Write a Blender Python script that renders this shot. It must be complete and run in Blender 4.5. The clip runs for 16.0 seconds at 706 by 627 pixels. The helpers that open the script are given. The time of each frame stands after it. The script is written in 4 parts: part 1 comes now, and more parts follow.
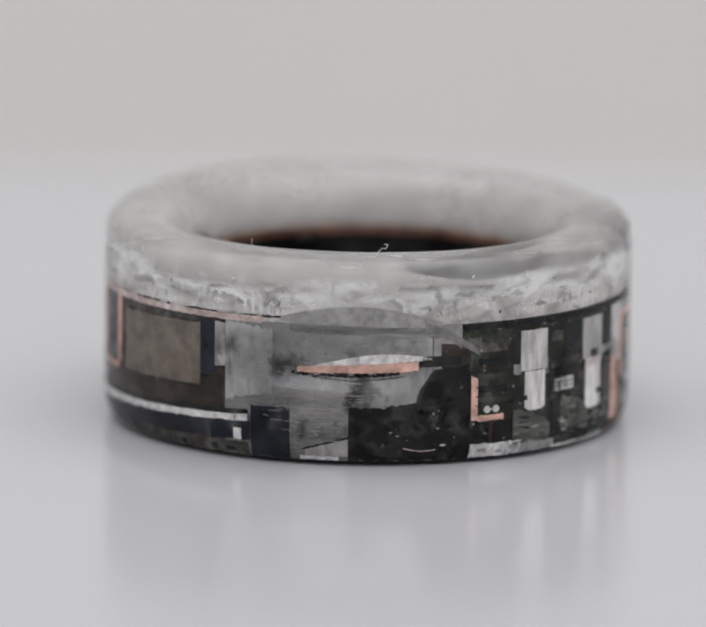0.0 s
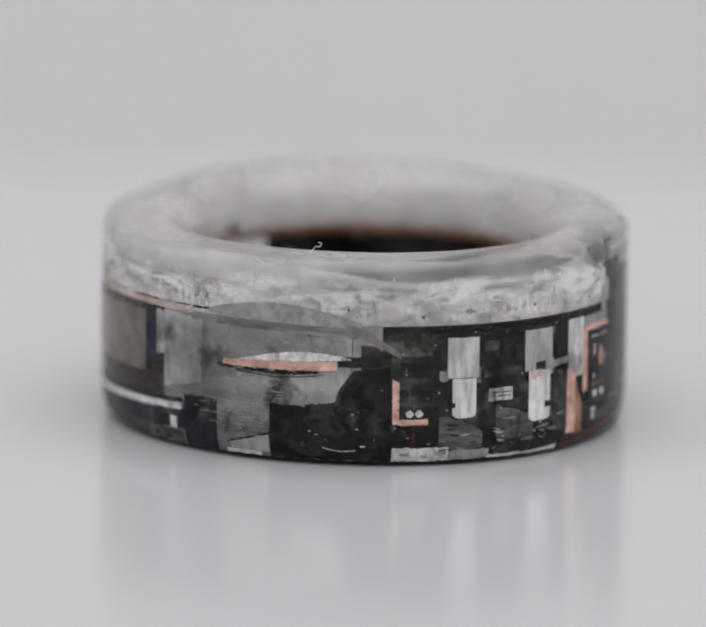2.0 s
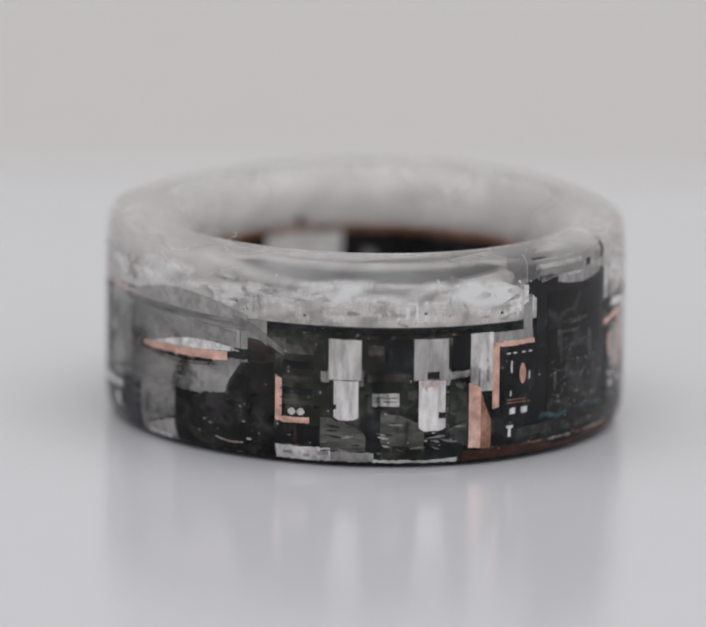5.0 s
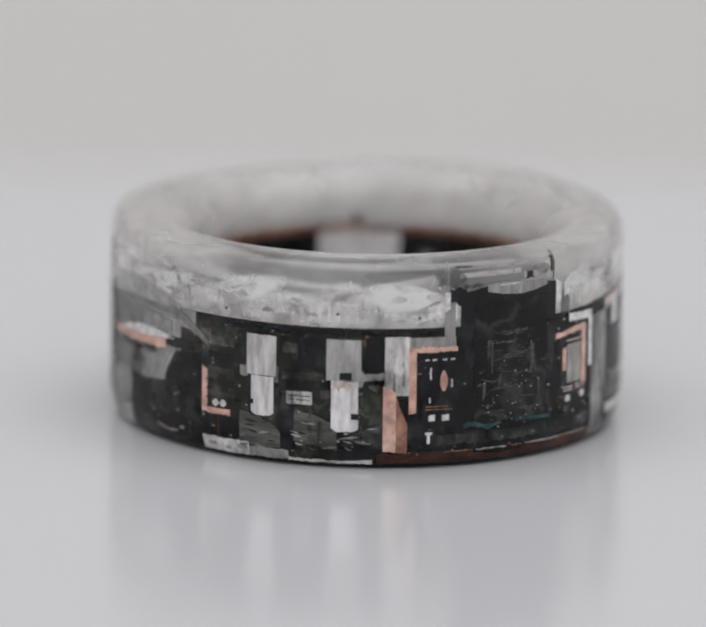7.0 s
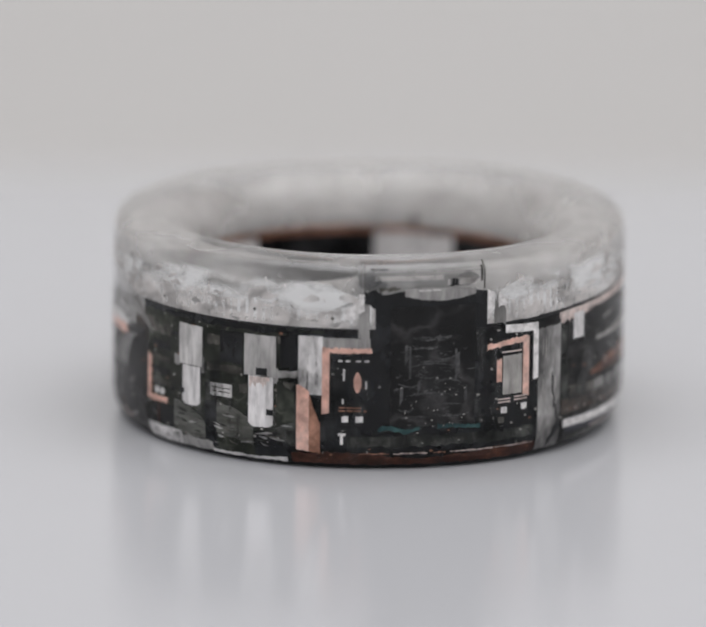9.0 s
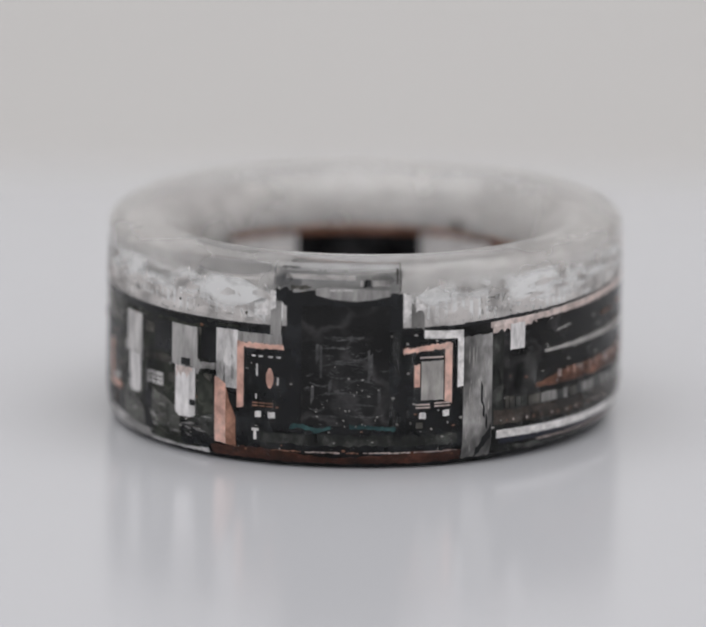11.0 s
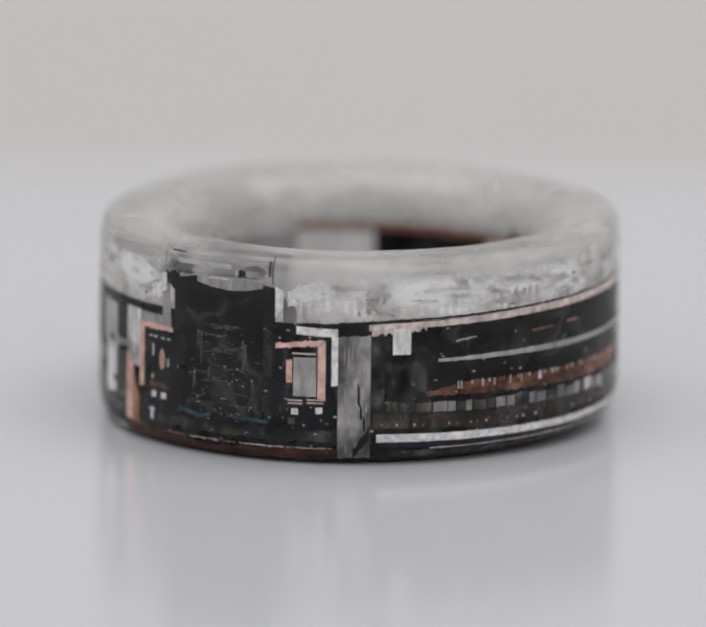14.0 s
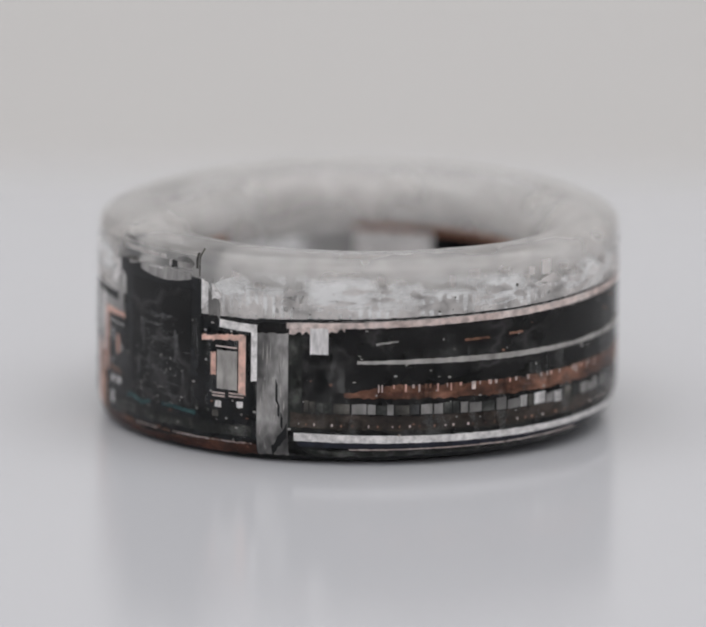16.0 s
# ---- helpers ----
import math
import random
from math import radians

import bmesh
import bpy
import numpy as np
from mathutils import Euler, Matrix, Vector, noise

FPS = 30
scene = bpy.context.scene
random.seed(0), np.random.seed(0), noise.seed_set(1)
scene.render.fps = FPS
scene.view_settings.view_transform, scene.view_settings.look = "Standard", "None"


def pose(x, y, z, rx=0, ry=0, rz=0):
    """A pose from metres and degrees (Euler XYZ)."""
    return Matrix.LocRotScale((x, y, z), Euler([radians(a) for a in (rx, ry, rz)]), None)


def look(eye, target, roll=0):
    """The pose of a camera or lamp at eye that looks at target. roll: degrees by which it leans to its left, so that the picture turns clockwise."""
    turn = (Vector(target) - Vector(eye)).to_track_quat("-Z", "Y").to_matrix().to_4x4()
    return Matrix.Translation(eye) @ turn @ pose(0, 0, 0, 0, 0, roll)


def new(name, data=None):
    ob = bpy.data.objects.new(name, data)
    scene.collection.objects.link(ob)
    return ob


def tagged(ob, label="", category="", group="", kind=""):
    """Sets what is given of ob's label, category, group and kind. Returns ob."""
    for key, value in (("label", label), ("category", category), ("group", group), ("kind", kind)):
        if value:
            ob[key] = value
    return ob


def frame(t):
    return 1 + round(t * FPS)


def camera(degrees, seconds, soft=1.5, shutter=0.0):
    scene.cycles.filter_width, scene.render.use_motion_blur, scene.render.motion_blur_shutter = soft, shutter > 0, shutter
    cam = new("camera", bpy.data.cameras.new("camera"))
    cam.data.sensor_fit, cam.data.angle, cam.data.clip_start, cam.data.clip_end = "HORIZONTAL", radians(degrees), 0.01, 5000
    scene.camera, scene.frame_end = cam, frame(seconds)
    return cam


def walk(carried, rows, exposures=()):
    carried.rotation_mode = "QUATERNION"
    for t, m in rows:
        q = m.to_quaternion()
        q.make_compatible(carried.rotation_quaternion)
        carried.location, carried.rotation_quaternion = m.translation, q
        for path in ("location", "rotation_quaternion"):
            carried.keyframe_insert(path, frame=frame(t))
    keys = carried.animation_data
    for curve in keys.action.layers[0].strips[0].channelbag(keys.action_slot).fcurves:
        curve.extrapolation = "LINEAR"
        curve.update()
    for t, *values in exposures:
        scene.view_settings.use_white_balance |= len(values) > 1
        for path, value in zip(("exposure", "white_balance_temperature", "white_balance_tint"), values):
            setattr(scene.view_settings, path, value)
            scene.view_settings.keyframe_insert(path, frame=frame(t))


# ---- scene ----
# ---- camera ----
cam = camera(5.081, 16.0, soft=2.3)
EYE, AIM = (-0.000374, -0.391984, 0.089977), (-0.000374, 0.0, 0.004900)
walk(cam, [(0.0, look(EYE, AIM, 0.692)), (16.0, look(EYE, AIM, 0.692))])
cam.data.dof.use_dof = True
cam.data.dof.focus_distance = 0.3895
cam.data.dof.aperture_fstop = 24.0

# ---- light: an even white studio with one softbox above ----
world = bpy.data.worlds.new("studio")
scene.world = world
world.use_nodes = True
wn = world.node_tree.nodes
# the room is dimmer behind the camera than round the backdrop
wk = world.node_tree.links
w_co, w_xyz, w_ramp = wn.new("ShaderNodeTexCoord"), wn.new("ShaderNodeSeparateXYZ"), wn.new("ShaderNodeValToRGB")
w_map = wn.new("ShaderNodeMapRange")
w_map.inputs["From Min"].default_value = -1.0
wk.new(w_co.outputs["Generated"], w_xyz.inputs[0])
wk.new(w_xyz.outputs["Y"], w_map.inputs["Value"])
wk.new(w_map.outputs[0], w_ramp.inputs["Fac"])
w_ramp.color_ramp.interpolation = "EASE"
w_ramp.color_ramp.elements[0].position, w_ramp.color_ramp.elements[0].color = 0.02, (0.76, 0.755, 0.76, 1)
w_ramp.color_ramp.elements[1].position, w_ramp.color_ramp.elements[1].color = 0.75, (0.80, 0.795, 0.80, 1)
wk.new(w_ramp.outputs["Color"], wn["Background"].inputs["Color"])
wn["Background"].inputs["Strength"].default_value = 0.83
soft_data = bpy.data.lights.new("softbox", "AREA")
soft_data.shape, soft_data.size, soft_data.size_y = "RECTANGLE", 1.1, 0.9
soft_data.energy, soft_data.color = 3.8, (1.0, 0.98, 0.96)
softbox = new("softbox", soft_data)
softbox.matrix_world = look((0.05, 0.05, 0.75), (0, 0, 0))
scene.view_settings.exposure = 0.0


# ---- materials ----
def material(name):
    m = bpy.data.materials.new(name)
    m.use_nodes = True
    return m, m.node_tree.nodes, m.node_tree.links, m.node_tree.nodes["Principled BSDF"]


def noise_node(m, scale, detail=4.0, stretch=(1, 1, 1), rough=0.6):
    n, k = m.node_tree.nodes, m.node_tree.links
    co, mp, tx = n.new("ShaderNodeTexCoord"), n.new("ShaderNodeMapping"), n.new("ShaderNodeTexNoise")
    mp.inputs["Scale"].default_value = stretch
    tx.inputs["Scale"].default_value, tx.inputs["Detail"].default_value = scale, detail
    tx.inputs["Roughness"].default_value = rough
    k.new(co.outputs["Object"], mp.inputs["Vector"])
    k.new(mp.outputs["Vector"], tx.inputs["Vector"])
    return tx.outputs["Fac"]


def ramp(m, fac, stops):
    r = m.node_tree.nodes.new("ShaderNodeValToRGB")
    el = r.color_ramp.elements
    while len(el) < len(stops):
        el.new(0.5)
    for e, (p, c) in zip(el, stops):
        e.position, e.color = p, (*c, 1)
    m.node_tree.links.new(fac, r.inputs["Fac"])
    return r.outputs["Color"]


def mixed(m, a, b, mode="MULTIPLY", fac=1.0):
    x = m.node_tree.nodes.new("ShaderNodeMix")
    x.data_type, x.blend_type = "RGBA", mode
    x.inputs["Factor"].default_value = fac
    m.node_tree.links.new(a, x.inputs[6])
    m.node_tree.links.new(b, x.inputs[7])
    return x.outputs[2]


def bump(m, fac, strength, distance=0.0001):
    b = m.node_tree.nodes.new("ShaderNodeBump")
    b.inputs["Strength"].default_value, b.inputs["Distance"].default_value = strength, distance
    m.node_tree.links.new(fac, b.inputs["Height"])
    return b.outputs["Normal"]


def speckled(name, dark, mid, light, big=300, fine=2500, metallic=0.0, rough=0.3, stretch=(1, 1, 1), relief=0.12, spread=(0.3, 0.5, 0.72), coat=0.25):
    """Base colour that varies at two scales, with fine relief."""
    m, n, k, p = material(name)
    a = ramp(m, noise_node(m, big, 3, stretch), list(zip(spread, [(1.015 * r, 0.985 * g, 0.98 * b) for r, g, b in (dark, mid, light)])))
    f = noise_node(m, fine, 3, stretch)
    g = ramp(m, f, [(0.34, (0.66, 0.66, 0.66)), (0.66, (1.2, 1.2, 1.2))])
    k.new(mixed(m, a, g), p.inputs["Base Color"])
    k.new(bump(m, f, relief, 0.00004), p.inputs["Normal"])
    p.inputs["Metallic"].default_value, p.inputs["Roughness"].default_value = metallic, rough
    p.inputs["Specular IOR Level"].default_value = 0.2
    p.inputs["Coat Weight"].default_value, p.inputs["Coat Roughness"].default_value = coat, 0.05
    k.new(bump(m, noise_node(m, 240, 3), 0.25, 0.0002), p.inputs["Coat Normal"])
    return m


def veined(name, base, vein, scale, width=0.035, rough=0.25):
    """Dark see-through film, crumpled: thin curved veins and soft blotches."""
    m, n, k, p = material(name)
    tone = ramp(m, noise_node(m, scale * 0.8, 4), [(0.35, tuple(0.45 * c for c in base)), (0.55, base), (0.72, tuple(2.6 * c for c in base))])
    line = ramp(m, noise_node(m, scale, 3, (1, 1, 1.2), 0.45), [(0.5 - width, (0, 0, 0)), (0.5, vein), (0.5 + width, (0, 0, 0))])
    mask = ramp(m, noise_node(m, scale * 0.5, 2), [(0.45, (0, 0, 0)), (0.62, (1, 1, 1))])
    k.new(mixed(m, tone, mixed(m, line, mask), "ADD"), p.inputs["Base Color"])
    p.inputs["Roughness"].default_value, p.inputs["Specular IOR Level"].default_value = rough, 0.25
    k.new(bump(m, noise_node(m, scale, 3), 0.3, 0.0002), p.inputs["Normal"])
    return m


def grey(v, tint=(1, 0.986, 0.98)):
    return tuple(v * c for c in tint)


def resin_material():
    """Clear cast resin with a polished skin and soft waves; part of the light passes straight."""
    m, n, k, p = material("clear_resin")
    k.new(ramp(m, noise_node(m, 170, 2, (1, 1, 2)), [(0.3, grey(0.96)), (0.7, grey(1.0))]), p.inputs["Base Color"])
    k.new(ramp(m, noise_node(m, 130, 3, (1, 1, 1.5)), [(0.36, grey(0.66)), (0.64, grey(0.92))]), p.inputs["Transmission Weight"])
    p.inputs["Subsurface Weight"].default_value = 1.0
    p.inputs["Subsurface Radius"].default_value = (1.0, 1.0, 1.0)
    p.inputs["Subsurface Scale"].default_value = 0.004
    p.inputs["IOR"].default_value, p.inputs["Roughness"].default_value = 1.36, 0.05
    p.inputs["Coat Weight"].default_value, p.inputs["Coat Roughness"].default_value = 1.0, 0.02
    k.new(bump(m, noise_node(m, 150, 2, (1, 1, 1.4)), 0.3, 0.0003), p.inputs["Normal"])
    clear, mix = n.new("ShaderNodeBsdfTransparent"), n.new("ShaderNodeMixShader")
    mix.inputs["Fac"].default_value = 0.3
    k.new(p.outputs[0], mix.inputs[1])
    k.new(clear.outputs[0], mix.inputs[2])
    k.new(mix.outputs[0], n["Material Output"].inputs["Surface"])
    return m


def cloudy_material(name, low, high, scale, stretch, tone, fold=0):
    """Milky resin: part see-through, part white scatter."""
    m, n, k, p = material(name)
    n.remove(p)
    out = n["Material Output"]
    clear, dif, tra, add, mix = (n.new("ShaderNodeBsdfTransparent"), n.new("ShaderNodeBsdfDiffuse"), n.new("ShaderNodeBsdfTranslucent"),
                                 n.new("ShaderNodeMixShader"), n.new("ShaderNodeMixShader"))
    col = ramp(m, noise_node(m, scale * 2.3, 5, stretch), [(0.3, grey(tone * 0.75)), (0.5, grey(tone * 0.93)), (0.7, grey(tone))])
    # light and dark across crumpled folds, put into the colour as grey curls
    if fold:
        curl = ramp(m, noise_node(m, fold, 3, (1, 1, 1.3), 0.45), [(0.43, grey(1.0)), (0.5, grey(0.68)), (0.55, grey(0.92)), (0.62, grey(1.0))])
        col = mixed(m, col, curl)
    k.new(col, dif.inputs["Color"])
    k.new(col, tra.inputs["Color"])
    k.new(dif.outputs[0], add.inputs[1])
    k.new(tra.outputs[0], add.inputs[2])
    fac = ramp(m, noise_node(m, scale, 5, stretch), [(0.32, grey(low)), (0.66, grey(high))])
    k.new(fac, mix.inputs["Fac"])
    k.new(clear.outputs[0], mix.inputs[1])
    k.new(add.outputs[0], mix.inputs[2])
    k.new(mix.outputs[0], out.inputs["Surface"])
    return m


def veil_material(name, colour, zc, zh, amax, scale, stretch, lo, hi):
    """A hazy layer in the resin, densest at one height, with gaps."""
    m, n, k, p = material(name)
    p.inputs["Base Color"].default_value = (*colour, 1)
    p.inputs["Roughness"].default_value, p.inputs["Specular IOR Level"].default_value = 0.2, 0.2
    co, xyz = n.new("ShaderNodeTexCoord"), n.new("ShaderNodeSeparateXYZ")
    k.new(co.outputs["Object"], xyz.inputs[0])
    off, dist, fall = n.new("ShaderNodeMath"), n.new("ShaderNodeMath"), n.new("ShaderNodeMapRange")
    off.operation, off.inputs[1].default_value = "SUBTRACT", zc * 0.001
    dist.operation = "ABSOLUTE"
    k.new(xyz.outputs["Z"], off.inputs[0])
    k.new(off.outputs[0], dist.inputs[0])
    k.new(dist.outputs[0], fall.inputs["Value"])
    fall.interpolation_type = "SMOOTHSTEP"
    fall.inputs["From Min"].default_value, fall.inputs["From Max"].default_value = zh * 0.0004, zh * 0.001
    fall.inputs["To Min"].default_value, fall.inputs["To Max"].default_value = amax, 0.0
    spots = ramp(m, noise_node(m, scale, 6, stretch), [(lo, grey(0.0)), (hi, grey(1.0))])
    a = n.new("ShaderNodeMath")
    a.operation = "MULTIPLY"
    k.new(fall.outputs[0], a.inputs[0])
    k.new(spots, a.inputs[1])
    k.new(a.outputs[0], p.inputs["Alpha"])
    return m


def sheet_material(name, colour, rough, spec, relief):
    m, n, k, p = material(name)
    f = noise_node(m, 14, 4)
    k.new(ramp(m, f, [(0.3, grey(0.97, colour)), (0.7, colour)]), p.inputs["Base Color"])
    r = n.new("ShaderNodeMapRange")
    r.inputs["To Min"].default_value, r.inputs["To Max"].default_value = rough * 0.92, rough * 1.08
    k.new(noise_node(m, 60, 4), r.inputs["Value"])
    k.new(r.outputs[0], p.inputs["Roughness"])
    p.inputs["Specular IOR Level"].default_value = spec
    k.new(bump(m, noise_node(m, 900, 3), relief, 0.00005), p.inputs["Normal"])
    return m


def clear_material(name, haze):
    """Hazy see-through resin: clear windows between pale clouds under a polished skin."""
    m, n, k, p = material(name)
    k.new(ramp(m, noise_node(m, 420, 4, (1, 1, 1.4)), [(0.3, grey(0.7)), (0.7, grey(0.92))]), p.inputs["Base Color"])
    k.new(ramp(m, noise_node(m, 170, 4, (1, 1, 0.8)), [(at_fac, grey(v)) for at_fac, v in zip((0.36, 0.52, 0.66), haze)]), p.inputs["Alpha"])
    p.inputs["Roughness"].default_value = 0.15
    p.inputs["Coat Weight"].default_value, p.inputs["Coat Roughness"].default_value = 1.0, 0.04
    k.new(bump(m, noise_node(m, 260, 3, (1, 1, 3)), 0.2, 0.0002), p.inputs["Normal"])
    return m


RESIN = resin_material()
CLEAR = clear_material("hazy_clear_resin", (0.16, 0.36, 0.7))
MILK = cloudy_material("milky_resin", 0.3, 0.95, 260, (1, 1, 0.4), 0.99)
FROST = cloudy_material("frosted_resin", 0.55, 1.0, 420, (1, 1, 0.6), 0.99, 330)
# pale colour that stands for background light coming through the block
PASSLIGHT = clear_material("passing_light", (0.3, 0.6, 0.9))
GREYRESIN = cloudy_material("grey_resin", 0.5, 0.95, 500, (1, 1, 0.5), 0.62)
BLACK = speckled("black_plastic", (0.003, 0.0033, 0.004), (0.006, 0.007, 0.0085), (0.030, 0.033, 0.037), 520, 2600, 0, 0.24)
CORE = speckled("dark_core", (0.004, 0.004, 0.004), (0.008, 0.008, 0.009), (0.036, 0.037, 0.039), 520, 2400, 0, 0.24)
BOARD = speckled("green_black_board", (0.006, 0.0066, 0.0063), (0.022, 0.0243, 0.0225), (0.115, 0.122, 0.114), 700, 2400, 0, 0.24)
BROWN = speckled("brown_laminate", (0.012, 0.009, 0.007), (0.035, 0.027, 0.022), (0.08, 0.065, 0.055), 420, 2600, 0, 0.24, (1, 1, 2))
OLIVE = speckled("olive_laminate", (0.02, 0.02, 0.0185), (0.069, 0.067, 0.059), (0.19, 0.185, 0.168), 600, 2600, 0, 0.24)
BEIGE = speckled("smoky_beige_film", (0.10, 0.083, 0.066), (0.155, 0.132, 0.108), (0.21, 0.185, 0.158), 130, 1200, 0, 0.24)
NAVY = speckled("navy_film", (0.005, 0.006, 0.011), (0.010, 0.0125, 0.023), (0.024, 0.028, 0.046), 350, 2200, 0, 0.24)
TEAL = speckled("teal_mask", (0.008, 0.02, 0.023), (0.016, 0.05, 0.054), (0.05, 0.13, 0.13), 500, 2400, 0, 0.24)
RUST = speckled("rust_brown_edge", (0.02, 0.008, 0.006), (0.06, 0.022, 0.014), (0.15, 0.062, 0.04), 600, 2600, 0.2, 0.5, (1, 1, 2))
COPPER = speckled("pink_copper", (0.62, 0.37, 0.30), (0.78, 0.50, 0.42), (0.88, 0.64, 0.56), 420, 1800, 0.3, 0.4)
BANDCOPPER = speckled("broken_copper", (0.02, 0.011, 0.008), (0.15, 0.066, 0.042), (0.36, 0.18, 0.12), 420, 2200, 0.3, 0.5, (1, 1, 1.6))
DULLCOPPER = speckled("dull_copper", (0.10, 0.045, 0.028), (0.26, 0.13, 0.085), (0.46, 0.25, 0.18), 500, 3000, 0.4, 0.5)
SILVER = speckled("tin_plate", (0.62, 0.62, 0.62), (0.75, 0.75, 0.755), (0.86, 0.86, 0.87), 700, 2600, 0.15, 0.3, (1, 1, 0.25))
DULLTIN = speckled("dull_tin", (0.22, 0.22, 0.22), (0.36, 0.36, 0.355), (0.52, 0.52, 0.51), 380, 2600, 0.45, 0.45, (1, 1, 0.25))
MIDTIN = speckled("grey_tin", (0.34, 0.34, 0.335), (0.48, 0.48, 0.475), (0.62, 0.62, 0.61), 380, 2600, 0.3, 0.4, (1, 1, 0.25))
PALETIN = speckled("pale_tin", (0.44, 0.44, 0.435), (0.58, 0.58, 0.575), (0.72, 0.72, 0.715), 600, 2600, 0.25, 0.35, (1, 1, 0.25))
WHITE = speckled("white_ink", (0.68, 0.68, 0.68), (0.79, 0.79, 0.79), (0.87, 0.87, 0.87), 300, 2600, 0, 0.24)
PINKWHITE = speckled("pinkish_edge", (0.50, 0.41, 0.38), (0.64, 0.54, 0.51), (0.75, 0.68, 0.65), 500, 2600, 0.1, 0.4)
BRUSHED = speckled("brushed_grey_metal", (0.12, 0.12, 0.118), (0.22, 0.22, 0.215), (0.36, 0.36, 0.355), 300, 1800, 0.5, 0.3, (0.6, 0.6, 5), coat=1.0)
DUSK = speckled("dusky_grey", (0.02, 0.021, 0.022), (0.06, 0.062, 0.064), (0.15, 0.153, 0.156), 700, 2600, 0, 0.24)
CHALK = speckled("chalky_grey", (0.30, 0.295, 0.285), (0.42, 0.415, 0.40), (0.52, 0.515, 0.50), 300, 1600, 0.1, 0.5, (1, 1, 0.4))
TABLE = sheet_material("white_acrylic", (0.615, 0.623, 0.660), 0.16, 0.42, 0.02)
PAPER = sheet_material("warm_white_paper", (0.562, 0.553, 0.551), 0.7, 0.3, 0.05)

CRUMPLE = veined("crumpled_black_film", (0.0095, 0.0095, 0.0098), (0.036, 0.034, 0.035), 480, 0.07)
CRUMPLEBOARD = veined("mottled_board", (0.024, 0.0265, 0.021), (0.07, 0.075, 0.06), 700, 0.07)
DOMEGREY = speckled("flat_grey_sheet", (0.27, 0.27, 0.267), (0.33, 0.33, 0.325), (0.40, 0.40, 0.395), 160, 1600, 0, 0.4, coat=1.0)
TAPE = speckled("grey_tape_metal", (0.10, 0.10, 0.098), (0.21, 0.21, 0.205), (0.38, 0.38, 0.37), 300, 1500, 0.35, 0.3, (1, 1, 0.5))
STREAK = speckled("streaked_grey_green", (0.035, 0.037, 0.032), (0.10, 0.104, 0.094), (0.22, 0.226, 0.208), 420, 1800, 0.1, 0.3, (0.5, 0.5, 3))
DARKVEIL = veil_material("smoky_veil", (0.010, 0.011, 0.011), 3.6, 3.6, 0.5, 520, (1, 1, 0.7), 0.54, 0.70)
PALEVEIL = veil_material("pale_veil", (0.34, 0.34, 0.335), 3.6, 3.6, 0.2, 1300, (1, 1, 0.35), 0.56, 0.74)
# light and dark of the foil's crumples put into its colour
FOIL = speckled("crumpled_foil", (0.05, 0.05, 0.049), (0.26, 0.26, 0.256), (0.58, 0.58, 0.575), 520, 1900, 0.35, 0.3, (1, 1, 0.6), 0.3, coat=0.6)
# grey that the clear wall refracts from inside, put into a veil's colour
REFRACTGREY = veil_material("refracted_grey", (0.30, 0.303, 0.305), 8.95, 1.0, 0.14, 210, (1, 1, 3), 0.42, 0.66)
# dark refraction of the insert, put into a see-through colour
INSERTSHADE = veil_material("insert_shade", (0.03, 0.03, 0.03), 9.35, 0.7, 0.42, 480, (1, 1, 0.8), 0.34, 0.56)
WHITECLOUD = veil_material("white_cloud", (0.95, 0.95, 0.95), 8.6, 1.0, 0.8, 260, (1, 1, 1.7), 0.47, 0.62)
PALEGREY = speckled("pale_grey_sheet", (0.24, 0.24, 0.237), (0.38, 0.38, 0.372), (0.56, 0.56, 0.55), 260, 1500, 0, 0.3, (1, 1, 0.5), coat=1.0)
WHITELAYER = veil_material("white_layer", (0.95, 0.95, 0.95), 8.0, 0.95, 0.85, 420, (1, 1, 3), 0.36, 0.6)
MM = 0.001


# ---- mesh helpers ----
def part(name, bm, mat, parent, label="", smooth=False):
    me = bpy.data.meshes.new(name)
    bmesh.ops.recalc_face_normals(bm, faces=bm.faces[:])
    bm.to_mesh(me)
    bm.free()
    me.materials.append(mat)
    if smooth:
        for f in me.polygons:
            f.use_smooth = True
    ob = new(name, me)
    ob.parent = parent
    return tagged(ob, label)


# hand-sanded outer wall: cosine and sine shares of its radius, in mm
OUT_OF_ROUND = ((1, 0.098, 0.013), (2, -0.152, 0.019), (3, -0.148, -0.083), (4, -0.011, 0.061), (5, 0.030, -0.029))
# small shifts of the cast-in pieces along the band, in degrees
SLIP = ((-180, 0.0), (-75, 0.0), (-27, 0.7), (-15, 0.0), (11, 0.5), (24, 1.2), (36, 0.7), (54, 0.5), (72, 0.3), (79, -0.5), (112, -0.9), (134, -0.9), (145, 0.4), (170, 0.0), (180, 0.0))
TALLER = ((-180, 0.32), (-155, 0.56), (-130, 0.68), (-122, 0.68), (-96, 0.0), (118, 0.0), (134, 0.13), (150, 0.17), (180, 0.32))


def settle(phi, table):
    """Straight-line reading of a table of (angle, value)."""
    for (a, u), (b, v) in zip(table, table[1:]):
        if a <= phi <= b:
            return u + (v - u) * (phi - a) / (b - a)
    return table[-1][1]


